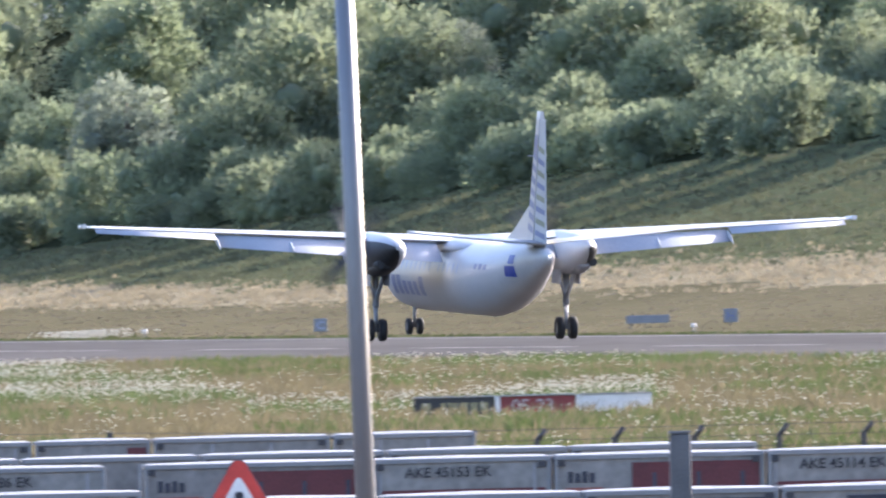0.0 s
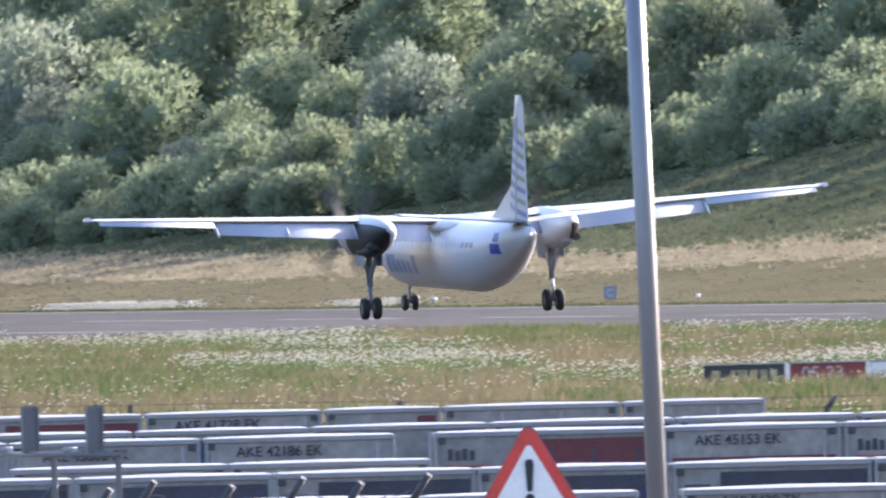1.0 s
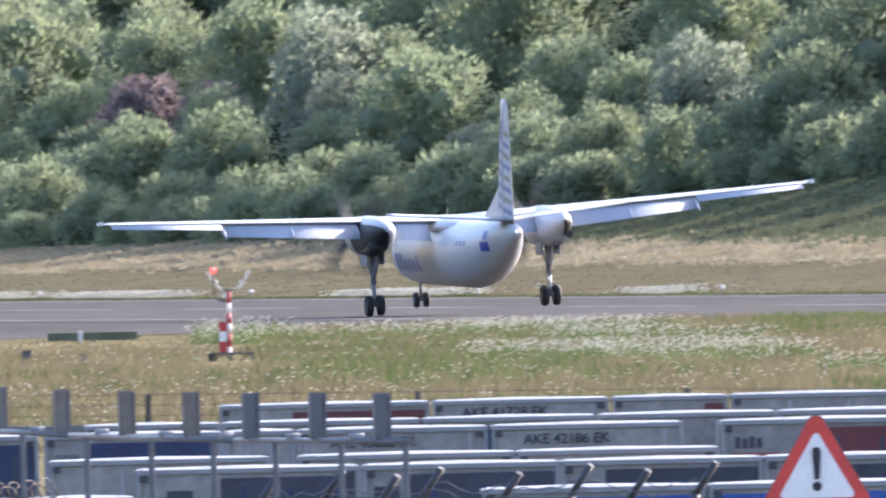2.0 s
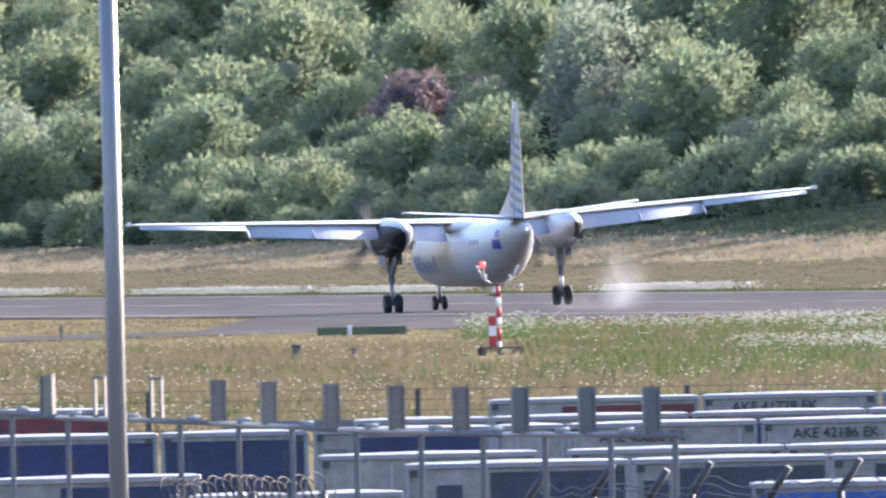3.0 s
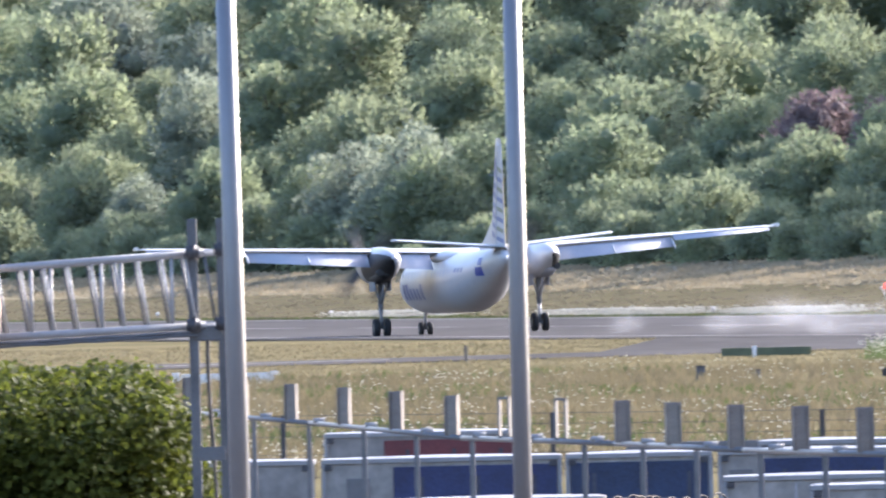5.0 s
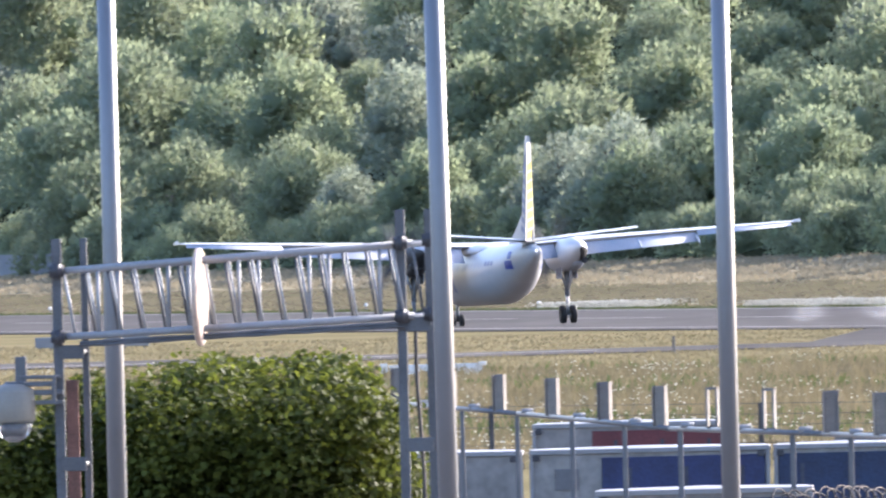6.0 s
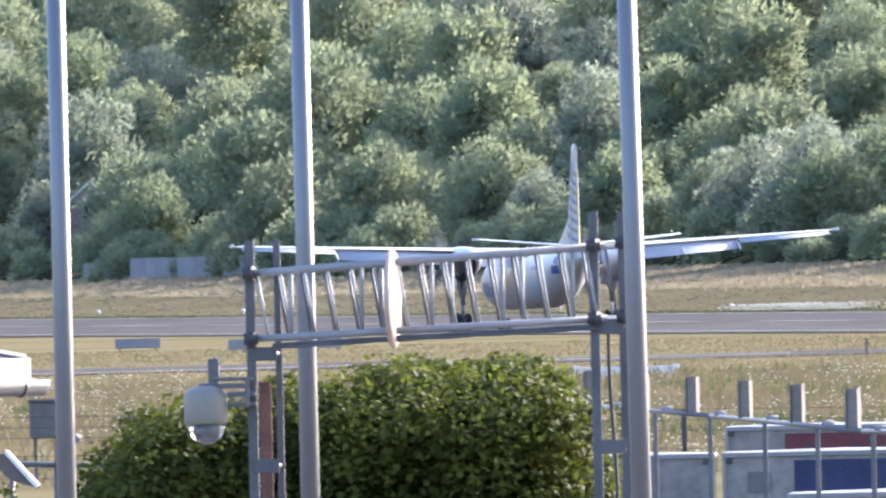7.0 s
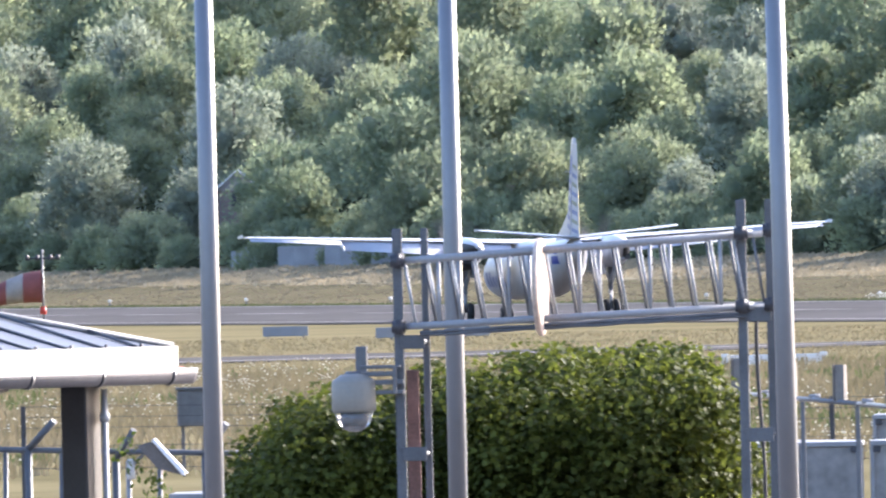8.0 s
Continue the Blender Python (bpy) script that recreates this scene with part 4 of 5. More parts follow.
# ---------------------------------------------------------------- gantry with dome camera
def build_gantry():
    g = thing("signal_gantry", pose(0, 0, 0), "galvanised lattice gantry with twin posts over the road", "gantry")
    d = 242

    def p(m, z, dy=0.0):
        return Vector((d * math.sin(m / 1000), d * math.cos(m / 1000) + dy, z))
    for m, top, dy, r in ((-26.1, 4.53, 0.0, 0.036), (-25.35, 4.53, 0.5, 0.026), (-15.95, 4.68, 0.0, 0.036), (-15.1, 4.68, 0.5, 0.042)):
        a = p(m, 0, dy)
        bm = blank()
        box(bm, a.x - r, a.x + r, a.y - r, a.y + r, 0.0, top, 0.006)
        part("post", bm, GALV_DULL, g)
    for m0, m1, zs in ((-26.1, -25.35, (3.72, 2.92, 2.1)), (-15.95, -15.1, (3.86, 3.0, 2.1))):
        for z in zs:
            a, b = p(m0, z, 0.0), p(m1, z, 0.5)
            bm = blank()
            box(bm, a.x, b.x, a.y - 0.045, a.y - 0.037, z - 0.05, z + 0.05, 0.003)
            tube(bm, a, b, 0.02, seg=8)
            part("tie_plate", bm, GALV_DULL, g)
    chords = {}
    for nm, dy, ddm in (("front", -0.05, 0.0), ("back", 0.45, 0.55)):
        for lv, zl, zr in (("top", 4.30, 4.44), ("low", 3.83, 3.92)):
            a, b = p(-26.0 + ddm, zl, dy), p(-15.6 + ddm, zr, dy)
            chords[nm, lv] = (a, b)
            bm = blank()
            tube(bm, a, b, 0.026, seg=12)
            part("chord", bm, ALU, g)
    n = 15
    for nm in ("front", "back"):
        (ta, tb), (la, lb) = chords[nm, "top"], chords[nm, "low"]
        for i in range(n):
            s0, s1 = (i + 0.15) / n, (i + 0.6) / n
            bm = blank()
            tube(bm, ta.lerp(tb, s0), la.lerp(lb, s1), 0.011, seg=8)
            # front braces take the pale metal, back braces the darker one
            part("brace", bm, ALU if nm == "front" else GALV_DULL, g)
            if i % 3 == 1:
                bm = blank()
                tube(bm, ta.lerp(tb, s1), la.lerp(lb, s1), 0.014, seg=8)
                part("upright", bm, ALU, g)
    for i in range(6):
        s = (i + 0.3) / 6
        bm = blank()
        tube(bm, chords["front", "low"][0].lerp(chords["front", "low"][1], s), chords["back", "low"][0].lerp(chords["back", "low"][1], s), 0.01, seg=6)
        part("cross_brace", bm, GALV_DULL, g)
    for m, z in ((-26.1, 4.3), (-26.1, 3.83), (-15.95, 4.44), (-15.95, 3.92), (-15.1, 4.46), (-15.1, 3.93)):
        bm = blank()
        a = p(m, z, -0.06)
        tube(bm, a + Vector((-0.05, 0, 0)), a + Vector((0.05, 0, 0)), 0.045, seg=12)
        tube(bm, a + Vector((0, -0.03, -0.05)), a + Vector((0, -0.03, 0.05)), 0.03, seg=8)
        part("clamp", bm, DARK, g, "dark pipe clamp")
    # sagging cables along the lower chord
    c = bpy.data.curves.new("cable", "CURVE")
    c.dimensions, c.bevel_depth = "3D", 0.012
    for off in (0.0, 0.02):
        sp = c.splines.new("POLY")
        la, lb = chords["front", "low"]
        pts = [la.lerp(lb, i / 40) + Vector((0, -0.03, -0.045 - off - 0.006 * abs(math.sin(i * 0.55 + off * 90)))) for i in range(2, 40)]
        sp.points.add(len(pts) - 1)
        for q, v in zip(sp.points, pts):
            q.co = (*v, 1)
    c.materials.append(GALV_DULL)
    new("cable", c).parent = g
    c = bpy.data.curves.new("cable", "CURVE")
    c.dimensions, c.bevel_depth = "3D", 0.014
    sp = c.splines.new("POLY")
    a = p(-15.5, 0, 0.25)
    pts = [a + Vector((0.02 * math.sin(z * 3), 0, z)) for z in np.linspace(0.2, 3.9, 24)]
    sp.points.add(len(pts) - 1)
    for q, v in zip(sp.points, pts):
        q.co = (*v, 1)
    c.materials.append(BLACK)
    new("cable", c).parent = g
    # rusty cable duct between the left posts
    a = p(-25.75, 0, 0.25)
    bm = blank()
    box(bm, a.x - 0.045, a.x + 0.045, a.y - 0.03, a.y + 0.03, 0, 3.52, 0.006)
    part("duct", bm, mat("rusty_duct", (0.20, 0.10, 0.075), 0.7, 0.1, 0.45, 6, 50, 0.2), g, "rust-brown cable duct")
    # round sign hung edge-on
    s = thing("round_sign", at(-21.9, 241.9, 4.09, 84), "round weathered sign plate seen edge-on, clamped to the gantry", "sign")
    bm = blank()
    loft(bm, [[(0.35 * q * math.cos(a), y, 0.35 * q * math.sin(a)) for a in (2 * math.pi * i / 40 for i in range(40))] for y, q in ((-0.02, 0.97), (-0.012, 1), (0.012, 1), (0.02, 0.97))], smooth=False)
    part("plate", bm, mat("faded_sign_back", (0.52, 0.40, 0.31), 0.6, 0.0, 0.35, 5, 30, 0.1), s)
    bm = blank()
    tube(bm, (0, 0, -0.27), (0, 0, 0.27), 0.02, seg=8)
    part("clamp", bm, GALV, s)
    # dome camera
    k = thing("dome_camera", at(-27.48, 241.95, 3.08), "beige dome surveillance camera on a wall arm", "camera")
    prof = ((0.05, 0.425), (0.09, 0.415), (0.148, 0.375), (0.156, 0.36), (0.157, 0.26), (0.159, 0.165), (0.15, 0.155), (0.14, 0.15))
    bm = blank()
    loft(bm, [[(r * math.cos(a), r * math.sin(a), z) for a in (2 * math.pi * i / 28 for i in range(28))] for r, z in prof])
    part("housing", bm, mat("beige_housing", (0.23, 0.215, 0.18), 0.5, 0.0, 0.12, 3, 40, 0.03), k)
    bm = blank()
    tube(bm, (0, 0, 0.142), (0, 0, 0.152), 0.142, seg=28)
    part("ring", bm, GALV, k)
    glass = mat("smoked_dome", (0.7, 0.72, 0.74), 0.08, 0.0, 0.05, 3, 40, 0.0)
    gb = glass.node_tree.nodes["Principled BSDF"]
    gb.inputs["Transmission Weight"].default_value = 0.85
    bm = blank()
    loft(bm, [[(r * math.cos(a), r * math.sin(a), z) for a in (2 * math.pi * i / 24 for i in range(24))] for r, z in [(0.132 * math.cos(q), 0.137 - 0.132 * math.sin(q)) for q in (0, 0.3, 0.6, 0.9, 1.2, 1.45)]])
    part("dome", bm, glass, k, "clear dome bubble")
    bm = blank()
    tube(bm, (0, 0.0, 0.06), (0, 0, 0.14), 0.06, 0.075, 14)
    part("lens_unit", bm, DARK, k)
    bm = blank()
    tube(bm, (0, 0, 0.40), (0, 0, 0.44), 0.07, 0.055, 14)
    box(bm, -0.05, 0.30, -0.035, 0.035, 0.40, 0.435, 0.006)
    box(bm, 0.05, 0.34, -0.03, 0.03, 0.455, 0.48, 0.005)
    box(bm, 0.15, 0.36, -0.03, 0.03, 0.34, 0.375, 0.005)
    box(bm, 0.15, 0.36, -0.03, 0.03, 0.27, 0.30, 0.005)
    box(bm, 0.28, 0.31, -0.05, 0.05, 0.27, 0.47, 0.005)
    part("arm", bm, GALV, k)


build_gantry()


# ---------------------------------------------------------------- maple by the road
def build_maple():
    t = thing("maple_tree", at(-23.0, 257.5, 0), "dense green maple with sunlit leaves at its side", "tree")
    rnd = np.random.RandomState(21)
    lobes = []
    outline = ((-30.6, 2.75), (-30.0, 3.1), (-29.0, 3.32), (-28.2, 3.42), (-27.2, 3.38), (-26.2, 3.36), (-25.0, 3.5), (-23.8, 3.58), (-22.6, 3.6), (-21.3, 3.66), (-20.2, 3.62), (-19.2, 3.64), (-18.3, 3.66), (-17.6, 3.6), (-17.0, 3.4), (-16.5, 3.1), (-16.3, 2.7))
    for m, top in outline:
        mid, half = (-20.9, 4.8) if m > -25.5 else (-28.2, 2.9)
        deep = 1.15 * math.sqrt(max(0.03, 1 - ((m - mid) / half) ** 2))
        for dy in (-0.7, -0.2, 0.3, 0.8):
            r = rnd.uniform(0.17, 0.40)
            lobes.append(((m + 23.0) * 0.2575 + rnd.normal(0, 0.07), dy * deep + rnd.normal(0, 0.06), top - r * 1.05 - 0.3 * dy * dy * deep - rnd.uniform(-0.04, 0.2), r))
        z = top - 0.5
        while z > 1.0:
            for dy in (-1.0, -0.3, 0.5):
                lobes.append(((m + 23.0) * 0.2575 * (1 - 0.04 * rnd.rand()) + rnd.normal(0, 0.08), dy * deep + rnd.normal(0, 0.07), z + rnd.normal(0, 0.08), rnd.uniform(0.26, 0.42)))
            z -= 0.42
    count = 100000
    lob = np.array(lobes)[rnd.randint(0, len(lobes), count)]
    n = rnd.normal(size=(count, 3))
    n /= np.linalg.norm(n, axis=1)[:, None]
    c = lob[:, :3] + n * (lob[:, 3] * (0.7 + 0.38 * rnd.rand(count)))[:, None]
    up = n * 0.5 + np.array((0, 0, 0.55)) + rnd.normal(size=(count, 3)) * 0.45
    u = np.cross(up, rnd.normal(size=(count, 3)))
    u /= np.linalg.norm(u, axis=1)[:, None]
    v = np.cross(up, u)
    v /= np.linalg.norm(v, axis=1)[:, None]
    s = rnd.uniform(0.026, 0.056, count)[:, None]
    nn = np.cross(u, v)
    # a leaf of two folded halves with pointed lobes
    pts = np.stack((c - u * s * 0.6, c + v * s * 0.62 - u * s * 0.1 + nn * s * 0.16, c + v * s * 0.3 + u * s * 0.35, c + u * s * 0.8, c - v * s * 0.3 + u * s * 0.35, c - v * s * 0.62 - u * s * 0.1 + nn * s * 0.16), 1).reshape(-1, 3)
    faces = []
    for i in range(count):
        k = 6 * i
        faces += [(k, k + 3, k + 2, k + 1), (k, k + 5, k + 4, k + 3)]
    me = bpy.data.meshes.new("crown")
    me.from_pydata(pts.tolist(), [], faces)
    me.materials.append(MAPLE)
    new("crown", me).parent = t
    # hidden solid balls added behind the leaves, to keep sun off the front
    bm = blank()
    for m, top in outline:
        z, r = top - 0.52, 0.36
        while z > 0.9:
            for q in bmesh.ops.create_icosphere(bm, subdivisions=1, radius=r)["verts"]:
                q.co += Vector(((m + 23.0) * 0.2505 + 0.06, 0.12, z)) + Vector((rnd.normal(0, 0.03), rnd.normal(0, 0.03), rnd.normal(0, 0.03)))
            z -= 0.4
    part("inner_foliage", bm, MAPLE, t, "solid leaf-coloured core added inside the crown to block sun")
    new("trunk", trunk_mesh(9, 2.9, 0.16, 9)).parent = t


build_maple()


# ---------------------------------------------------------------- shelter roof
def build_shelter():
    s = thing("shelter", at(-32.62, 228, 0, 62), "open shelter with a standing-seam metal hip roof and sunlit white fascia", "shelter")
    L, W, z, pitch = 7.4, 4.0, 3.63, 0.275
    bm = blank()
    box(bm, -L, 0, 0, 0.04, z, 3.775, 0.004)
    part("fascia", bm, mat("white_fascia", (0.50, 0.48, 0.42), 0.45, 0, 0.08, 2, 30, 0.03), s)
    bm = blank()
    box(bm, -0.04, 0, 0.042, W, z, 3.775, 0.004)
    part("side_fascia", bm, RAILPAINT, s)
    a = W / 2
    zr = 3.765 + pitch * a
    bm = blank()
    loft(bm, [[(-L, 0.045, 3.74 + q), (-0.045, 0.045, 3.74 + q), (-a, a, zr - 0.025 + q), (-L, a, zr - 0.025 + q)] for q in (0.0, 0.025)], smooth=False)
    roof = part("roof_sheet", bm, mat("grey_roof_metal", (0.085, 0.10, 0.125), 0.55, 0.0, 0.2, 1.5, 30, 0.05), s, "blue-grey metal roof sheet")
    bm = blank()
    loft(bm, [[(-0.045, 0.05, 3.74 + q), (-0.045, W, 3.74 + q), (-a, a, zr - 0.025 + q)] for q in (0.0, 0.025)], smooth=False)
    part("roof_sheet", bm, roof.data.materials[0], s, "blue-grey metal roof sheet")
    bm = blank()
    loft(bm, [[(-L, a + 0.01, zr - 0.025 + q), (-a, a + 0.01, zr - 0.025 + q), (-0.045, W, 3.74 + q), (-L, W, 3.74 + q)] for q in (0.0, 0.025)], smooth=False)
    part("roof_sheet", bm, roof.data.materials[0], s, "blue-grey metal roof sheet")
    x = -0.45
    while x > -L:
        e = min(a, -x)
        bm = blank()
        tube(bm, (x, 0.05, 3.775), (x, e, 3.775 + pitch * e), 0.011, seg=6)
        part("roof_seam", bm, GALV, s)
        bm = blank()
        tube(bm, (x, 0.03, 3.77), (x, 0.03, 3.80), 0.012, seg=6)
        part("seam_clip", bm, DARK, s)
        x -= 0.47
    bm = blank()
    tube(bm, (-0.02, 0.03, 3.778), (-a, a, zr + 0.012), 0.022, seg=8)
    part("hip_cap", bm, RAILPAINT, s)
    n = 10
    bm = blank()
    loft(bm, [[(x, -0.06 - 0.055 * math.cos(q), 3.61 - 0.09 * math.sin(q)) for q in (math.pi * i / n for i in range(n + 1))] for x in (-L, -0.02, 0.03, 0.06)], cap=True)
    gutter = part("gutter", bm, mat("zinc_gutter", (0.10, 0.095, 0.10), 0.5, 0.2, 0.25, 3, 30, 0.05), s, "grey zinc gutter")
    bm = blank()
    box(bm, -L, 0.05, -0.12, -0.105, 3.6, 3.628)
    part("gutter_lip", bm, ALU, gutter, "bright gutter lip")
    bm = blank()
    box(bm, -L, 0.02, -0.03, -0.004, 3.622, 3.638)
    part("drip_edge", bm, mat("brown_drip_edge", (0.22, 0.06, 0.05), 0.6, 0, 0.2, 3, 30, 0.05), s, "reddish drip edge under the fascia")
    for i in range(7):
        bm = blank()
        x = -0.25 - i * 0.95
        loft(bm, [[(x + w, -0.06 - 0.062 * math.cos(q), 3.608 - 0.097 * math.sin(q)) for q in (math.pi * k / 8 for k in range(9))] for w in (-0.02, 0.02)])
        part("gutter_bracket", bm, DARK, s)
    bm = blank()
    box(bm, -1.0, -0.8, 0.15, 0.35, 0, 3.6, 0.01)
    part("column", bm, mat("dark_column", (0.03, 0.029, 0.03), 0.5, 0.2, 0.3, 3, 40, 0.05), s, "dark steel column")
    bm = blank()
    tube(bm, (-0.84, 0.1, 0), (-0.84, 0.1, 3.5), 0.022, seg=10)
    tube(bm, (-0.84, 0.1, 3.28), (-0.84, 0.1, 3.34), 0.034, seg=10)
    part("downpipe", bm, ALU, s, "pale downpipe beside the column")
    # beam set back and coloured dark to stand for the roof's shade
    bm = blank()
    loft(bm, [[(-L, y, 3.2), (-2.6, y, 3.34), (-1.4, y, 3.42), (-0.9, y, 3.5), (-0.9, y, 3.62), (-L, y, 3.62)] for y in (0.8, 0.95)], smooth=False)
    part("beam", bm, DARK, s, "curved roof beam, coloured dark for the shade under the roof")
    bm = blank()
    box(bm, -L, -0.05, 0.05, W - 0.1, 3.61, 3.628)
    part("soffit", bm, mat("brown_soffit", (0.09, 0.075, 0.07), 0.7, 0, 0.3, 3, 30, 0.1), s, "dark soffit under the roof")


build_shelter()


# ---------------------------------------------------------------- airfield fence, signs and mast
def build_field_fence():
    f = thing("field_fence", pose(0, 0, 0), "airfield boundary fence of dark posts and strands of wire", "fence")
    ms = [-37.24 + 7.95 * i for i in range(8)] + [26.4, 28.95, 31.0, 33.3, 35.65, 38.15, 40.65, 43.1]
    for i, m in enumerate(ms):
        x, y = xy(m, 450 if m < 20 else 440)
        top = 2.13 - 0.005 * m if m < 20 else 1.88
        bm = blank()
        box(bm, x - 0.035, x + 0.035, y - 0.035, y + 0.035, 0, top, 0.006)
        if m > 20:
            tube(bm, (x, y, top - 0.03), (x + 0.12, y, top + 0.12), 0.035, seg=6)
        part("post", bm, DARK, f)
    for z in (2.12, 1.98, 1.84, 1.6, 1.3):
        bm = blank()
        pts = [(*xy(m, 450 if m < 20 else 440), (z - 0.005 * m if m < 20 else z - 0.12)) for m in ms]
        for a, b in zip(pts, pts[1:]):
            tube(bm, a, b, 0.006, seg=4, cap=False)
        part("wire", bm, DARK, f)


build_field_fence()


def build_barbed_fence():
    f = thing("barbed_fence", pose(0, 0, 0), "security fence with slanted dark arms and slack barbed wire", "fence")
    ms = (5.6, 7.6, 9.2, 10.5, 12.8, 14.9, 16.6, 18.6)
    tops = []
    for i, m in enumerate(ms):
        x, y = xy(m, 262)
        h = 2.2 + 0.05 * (i % 2)
        bm = blank()
        tube(bm, (x, y, 0.03), (x, y, h), 0.03, seg=8)
        tube(bm, (x, y, h), (x + 0.16, y - 0.1, h + 0.24), 0.028, seg=8)
        part("arm", bm, DARK, f)
        tops.append(Vector((x + 0.1, y - 0.06, h + 0.14)))
    rnd = random.Random(8)
    for s in range(3):
        c = bpy.data.curves.new("barbed_wire", "CURVE")
        c.dimensions, c.bevel_depth = "3D", 0.005
        sp = c.splines.new("POLY")
        pts = []
        for a, b in zip(tops, tops[1:]):
            for k in range(6):
                q = a.lerp(b, k / 6)
                pts.append(q + Vector((0, 0, -0.06 * s + rnd.uniform(-0.035, 0.03) - 0.05 * math.sin(math.pi * k / 6))))
        sp.points.add(len(pts) - 1)
        for q, v in zip(sp.points, pts):
            q.co = (*v, 1)
        c.materials.append(GALV)
        new("barbed_wire", c).parent = f
    r = thing("razor_wire", pose(*xy(-2.8, 262), 2.34), "coil of rusty razor wire on the fence", "wire")
    c = bpy.data.curves.new("coil", "CURVE")
    c.dimensions, c.bevel_depth = "3D", 0.006
    sp = c.splines.new("POLY")
    n = 520
    sp.points.add(n - 1)
    for i in range(n):
        a = i * 2 * math.pi / 26
        w = 0.115 + 0.02 * math.sin(i * 0.13)
        sp.points[i].co = (-0.55 + 1.2 * i / n + 0.09 * math.cos(a + 0.4), w * math.cos(a), w * math.sin(a) - 0.02 * math.sin(i * 0.02), 1)
    c.materials.append(mat("rusty_wire", (0.03, 0.025, 0.022), 0.7, 0.2, 0.4, 8, 60, 0.1))
    new("coil", c).parent = r
    bm = blank()
    for x in (-0.5, 0.1, 0.65):
        tube(bm, (x, 0, -2.31), (x, 0, 0.0), 0.025, seg=8)
    part("support", bm, GALV_DULL, r)


build_barbed_fence()


def sign_box(name, m, d, w, h, z0, material, label, parent=None):
    x, y = xy(m, d)
    bm = blank()
    box(bm, x, x + w, y, y + 0.16, z0, z0 + h, 0.012)
    return part(name, bm, material, parent, label)


def build_signs():
    s = thing("taxiway_sign", pose(0, 0, 0), "low airfield sign with black, red and white panels in the grass", "airfield sign")
    k = 0.848
    SIGNBLACK = mat("sign_black", (0.03, 0.03, 0.032), 0.5, 0, 0.3, 3, 30, 0.05)
    MAROON = mat("sign_maroon", (0.22, 0.03, 0.03), 0.5, 0, 0.3, 3, 30, 0.05)
    a = sign_box("panel", 27.39, 848, 2.03, 0.46, 0.06, SIGNBLACK, "black sign panel with worn yellow writing", s)
    sign_box("divider", 29.80, 847.97, 0.12, 0.47, 0.06, SIGNWHITE, "white divider", s)
    b = sign_box("panel", 29.95, 848, 1.88, 0.46, 0.06, MAROON, "dark red sign panel with white digits", s)
    sign_box("divider", 32.19, 847.97, 0.1, 0.48, 0.06, SIGNWHITE, "white divider", s)
    sign_box("panel", 32.32, 848, 1.77, 0.46, 0.06, SIGNWHITE, "blank white sign panel", s)
    for m, w in ((27.39, 2.03), (29.95, 1.88), (32.32, 1.77)):
        x, y = xy(m, 848)
        bm = blank()
        box(bm, x - 0.02, x + w + 0.02, y - 0.03, y + 0.18, 0.525, 0.565, 0.008)
        part("cap", bm, ALU, s)
        for q in (0.3, w - 0.3):
            bm = blank()
            box(bm, x + q - 0.03, x + q + 0.03, y + 0.04, y + 0.1, -0.05, 0.06)
            part("foot", bm, GALV_DULL, s)
    PALE = mat("worn_yellow_letters", (0.30, 0.27, 0.14), 0.6, 0, 0.4, 5, 30, 0.0)
    x, y = xy(27.39, 848)
    for q, w in ((0.2, 0.22), (0.68, 0.12), (0.86, 0.24), (1.16, 0.2), (1.42, 0.18), (1.66, 0.2)):
        bm = blank()
        box(bm, x + q, x + q + w, y - 0.012, y - 0.002, 0.16, 0.40)
        part("letter_bar", bm, PALE, a, "worn yellow writing bar")
    x, y = xy(29.95, 848)
    tagged(lettering("digits", "05-23", 0.46, b, (x + 0.28, y - 0.006, 0.13), mat("faded_digits", (0.42, 0.34, 0.32), 0.6, 0, 0.3, 5, 30, 0.0)), "pale runway digits")
    # boards near and beyond the runway
    w = thing("marker_board", pose(0, 0, 0), "low white marker board with a dark end panel", "airfield sign")
    sign_box("panel", -17.16, 1052, 0.5, 0.3, 0.14, SIGNBLACK, "dark panel", w)
    sign_box("divider", -16.62, 1051.97, 0.22, 0.46, 0.05, SIGNWHITE, "white end board", w)
    sign_box("panel", -16.36, 1052, 2.75, 0.36, 0.1, SIGNWHITE, "pale grey board", w)
    sign_box("divider", -13.72, 1051.97, 0.24, 0.46, 0.05, SIGNWHITE, "white end board", w)
    BLUEISH = mat("pale_blue_board", (0.23, 0.232, 0.24), 0.5, 0, 0.15, 2, 20, 0.05)
    for m, d, wd, h, z, mt in ((-30.12, 1423, 1.9, 0.42, 0.16, BLUEISH), (-26.79, 1371, 0.85, 0.42, 0.16, BLUEISH), (-24.3, 1371, 1.2, 0.42, 0.16, BLUEISH), (33.72, 1482, 1.9, 0.36, 0.0, BLUEISH)):
        x, y = xy(m, d)
        g = max(height(x, y), height(x + wd, y))
        t = thing("runway_sign", pose(x, y, g), "pale blue-white runway sign board on short feet", "airfield sign", "runway sign boards")
        bm = blank()
        box(bm, 0, wd, 0, 0.14, 0.12, 0.12 + h, 0.012)
        part("panel", bm, mt, t)
        for q in (0.2, wd - 0.2):
            bm = blank()
            box(bm, q - 0.03, q + 0.03, 0.04, 0.1, -0.1, 0.12)
            part("foot", bm, GALV_DULL, t)
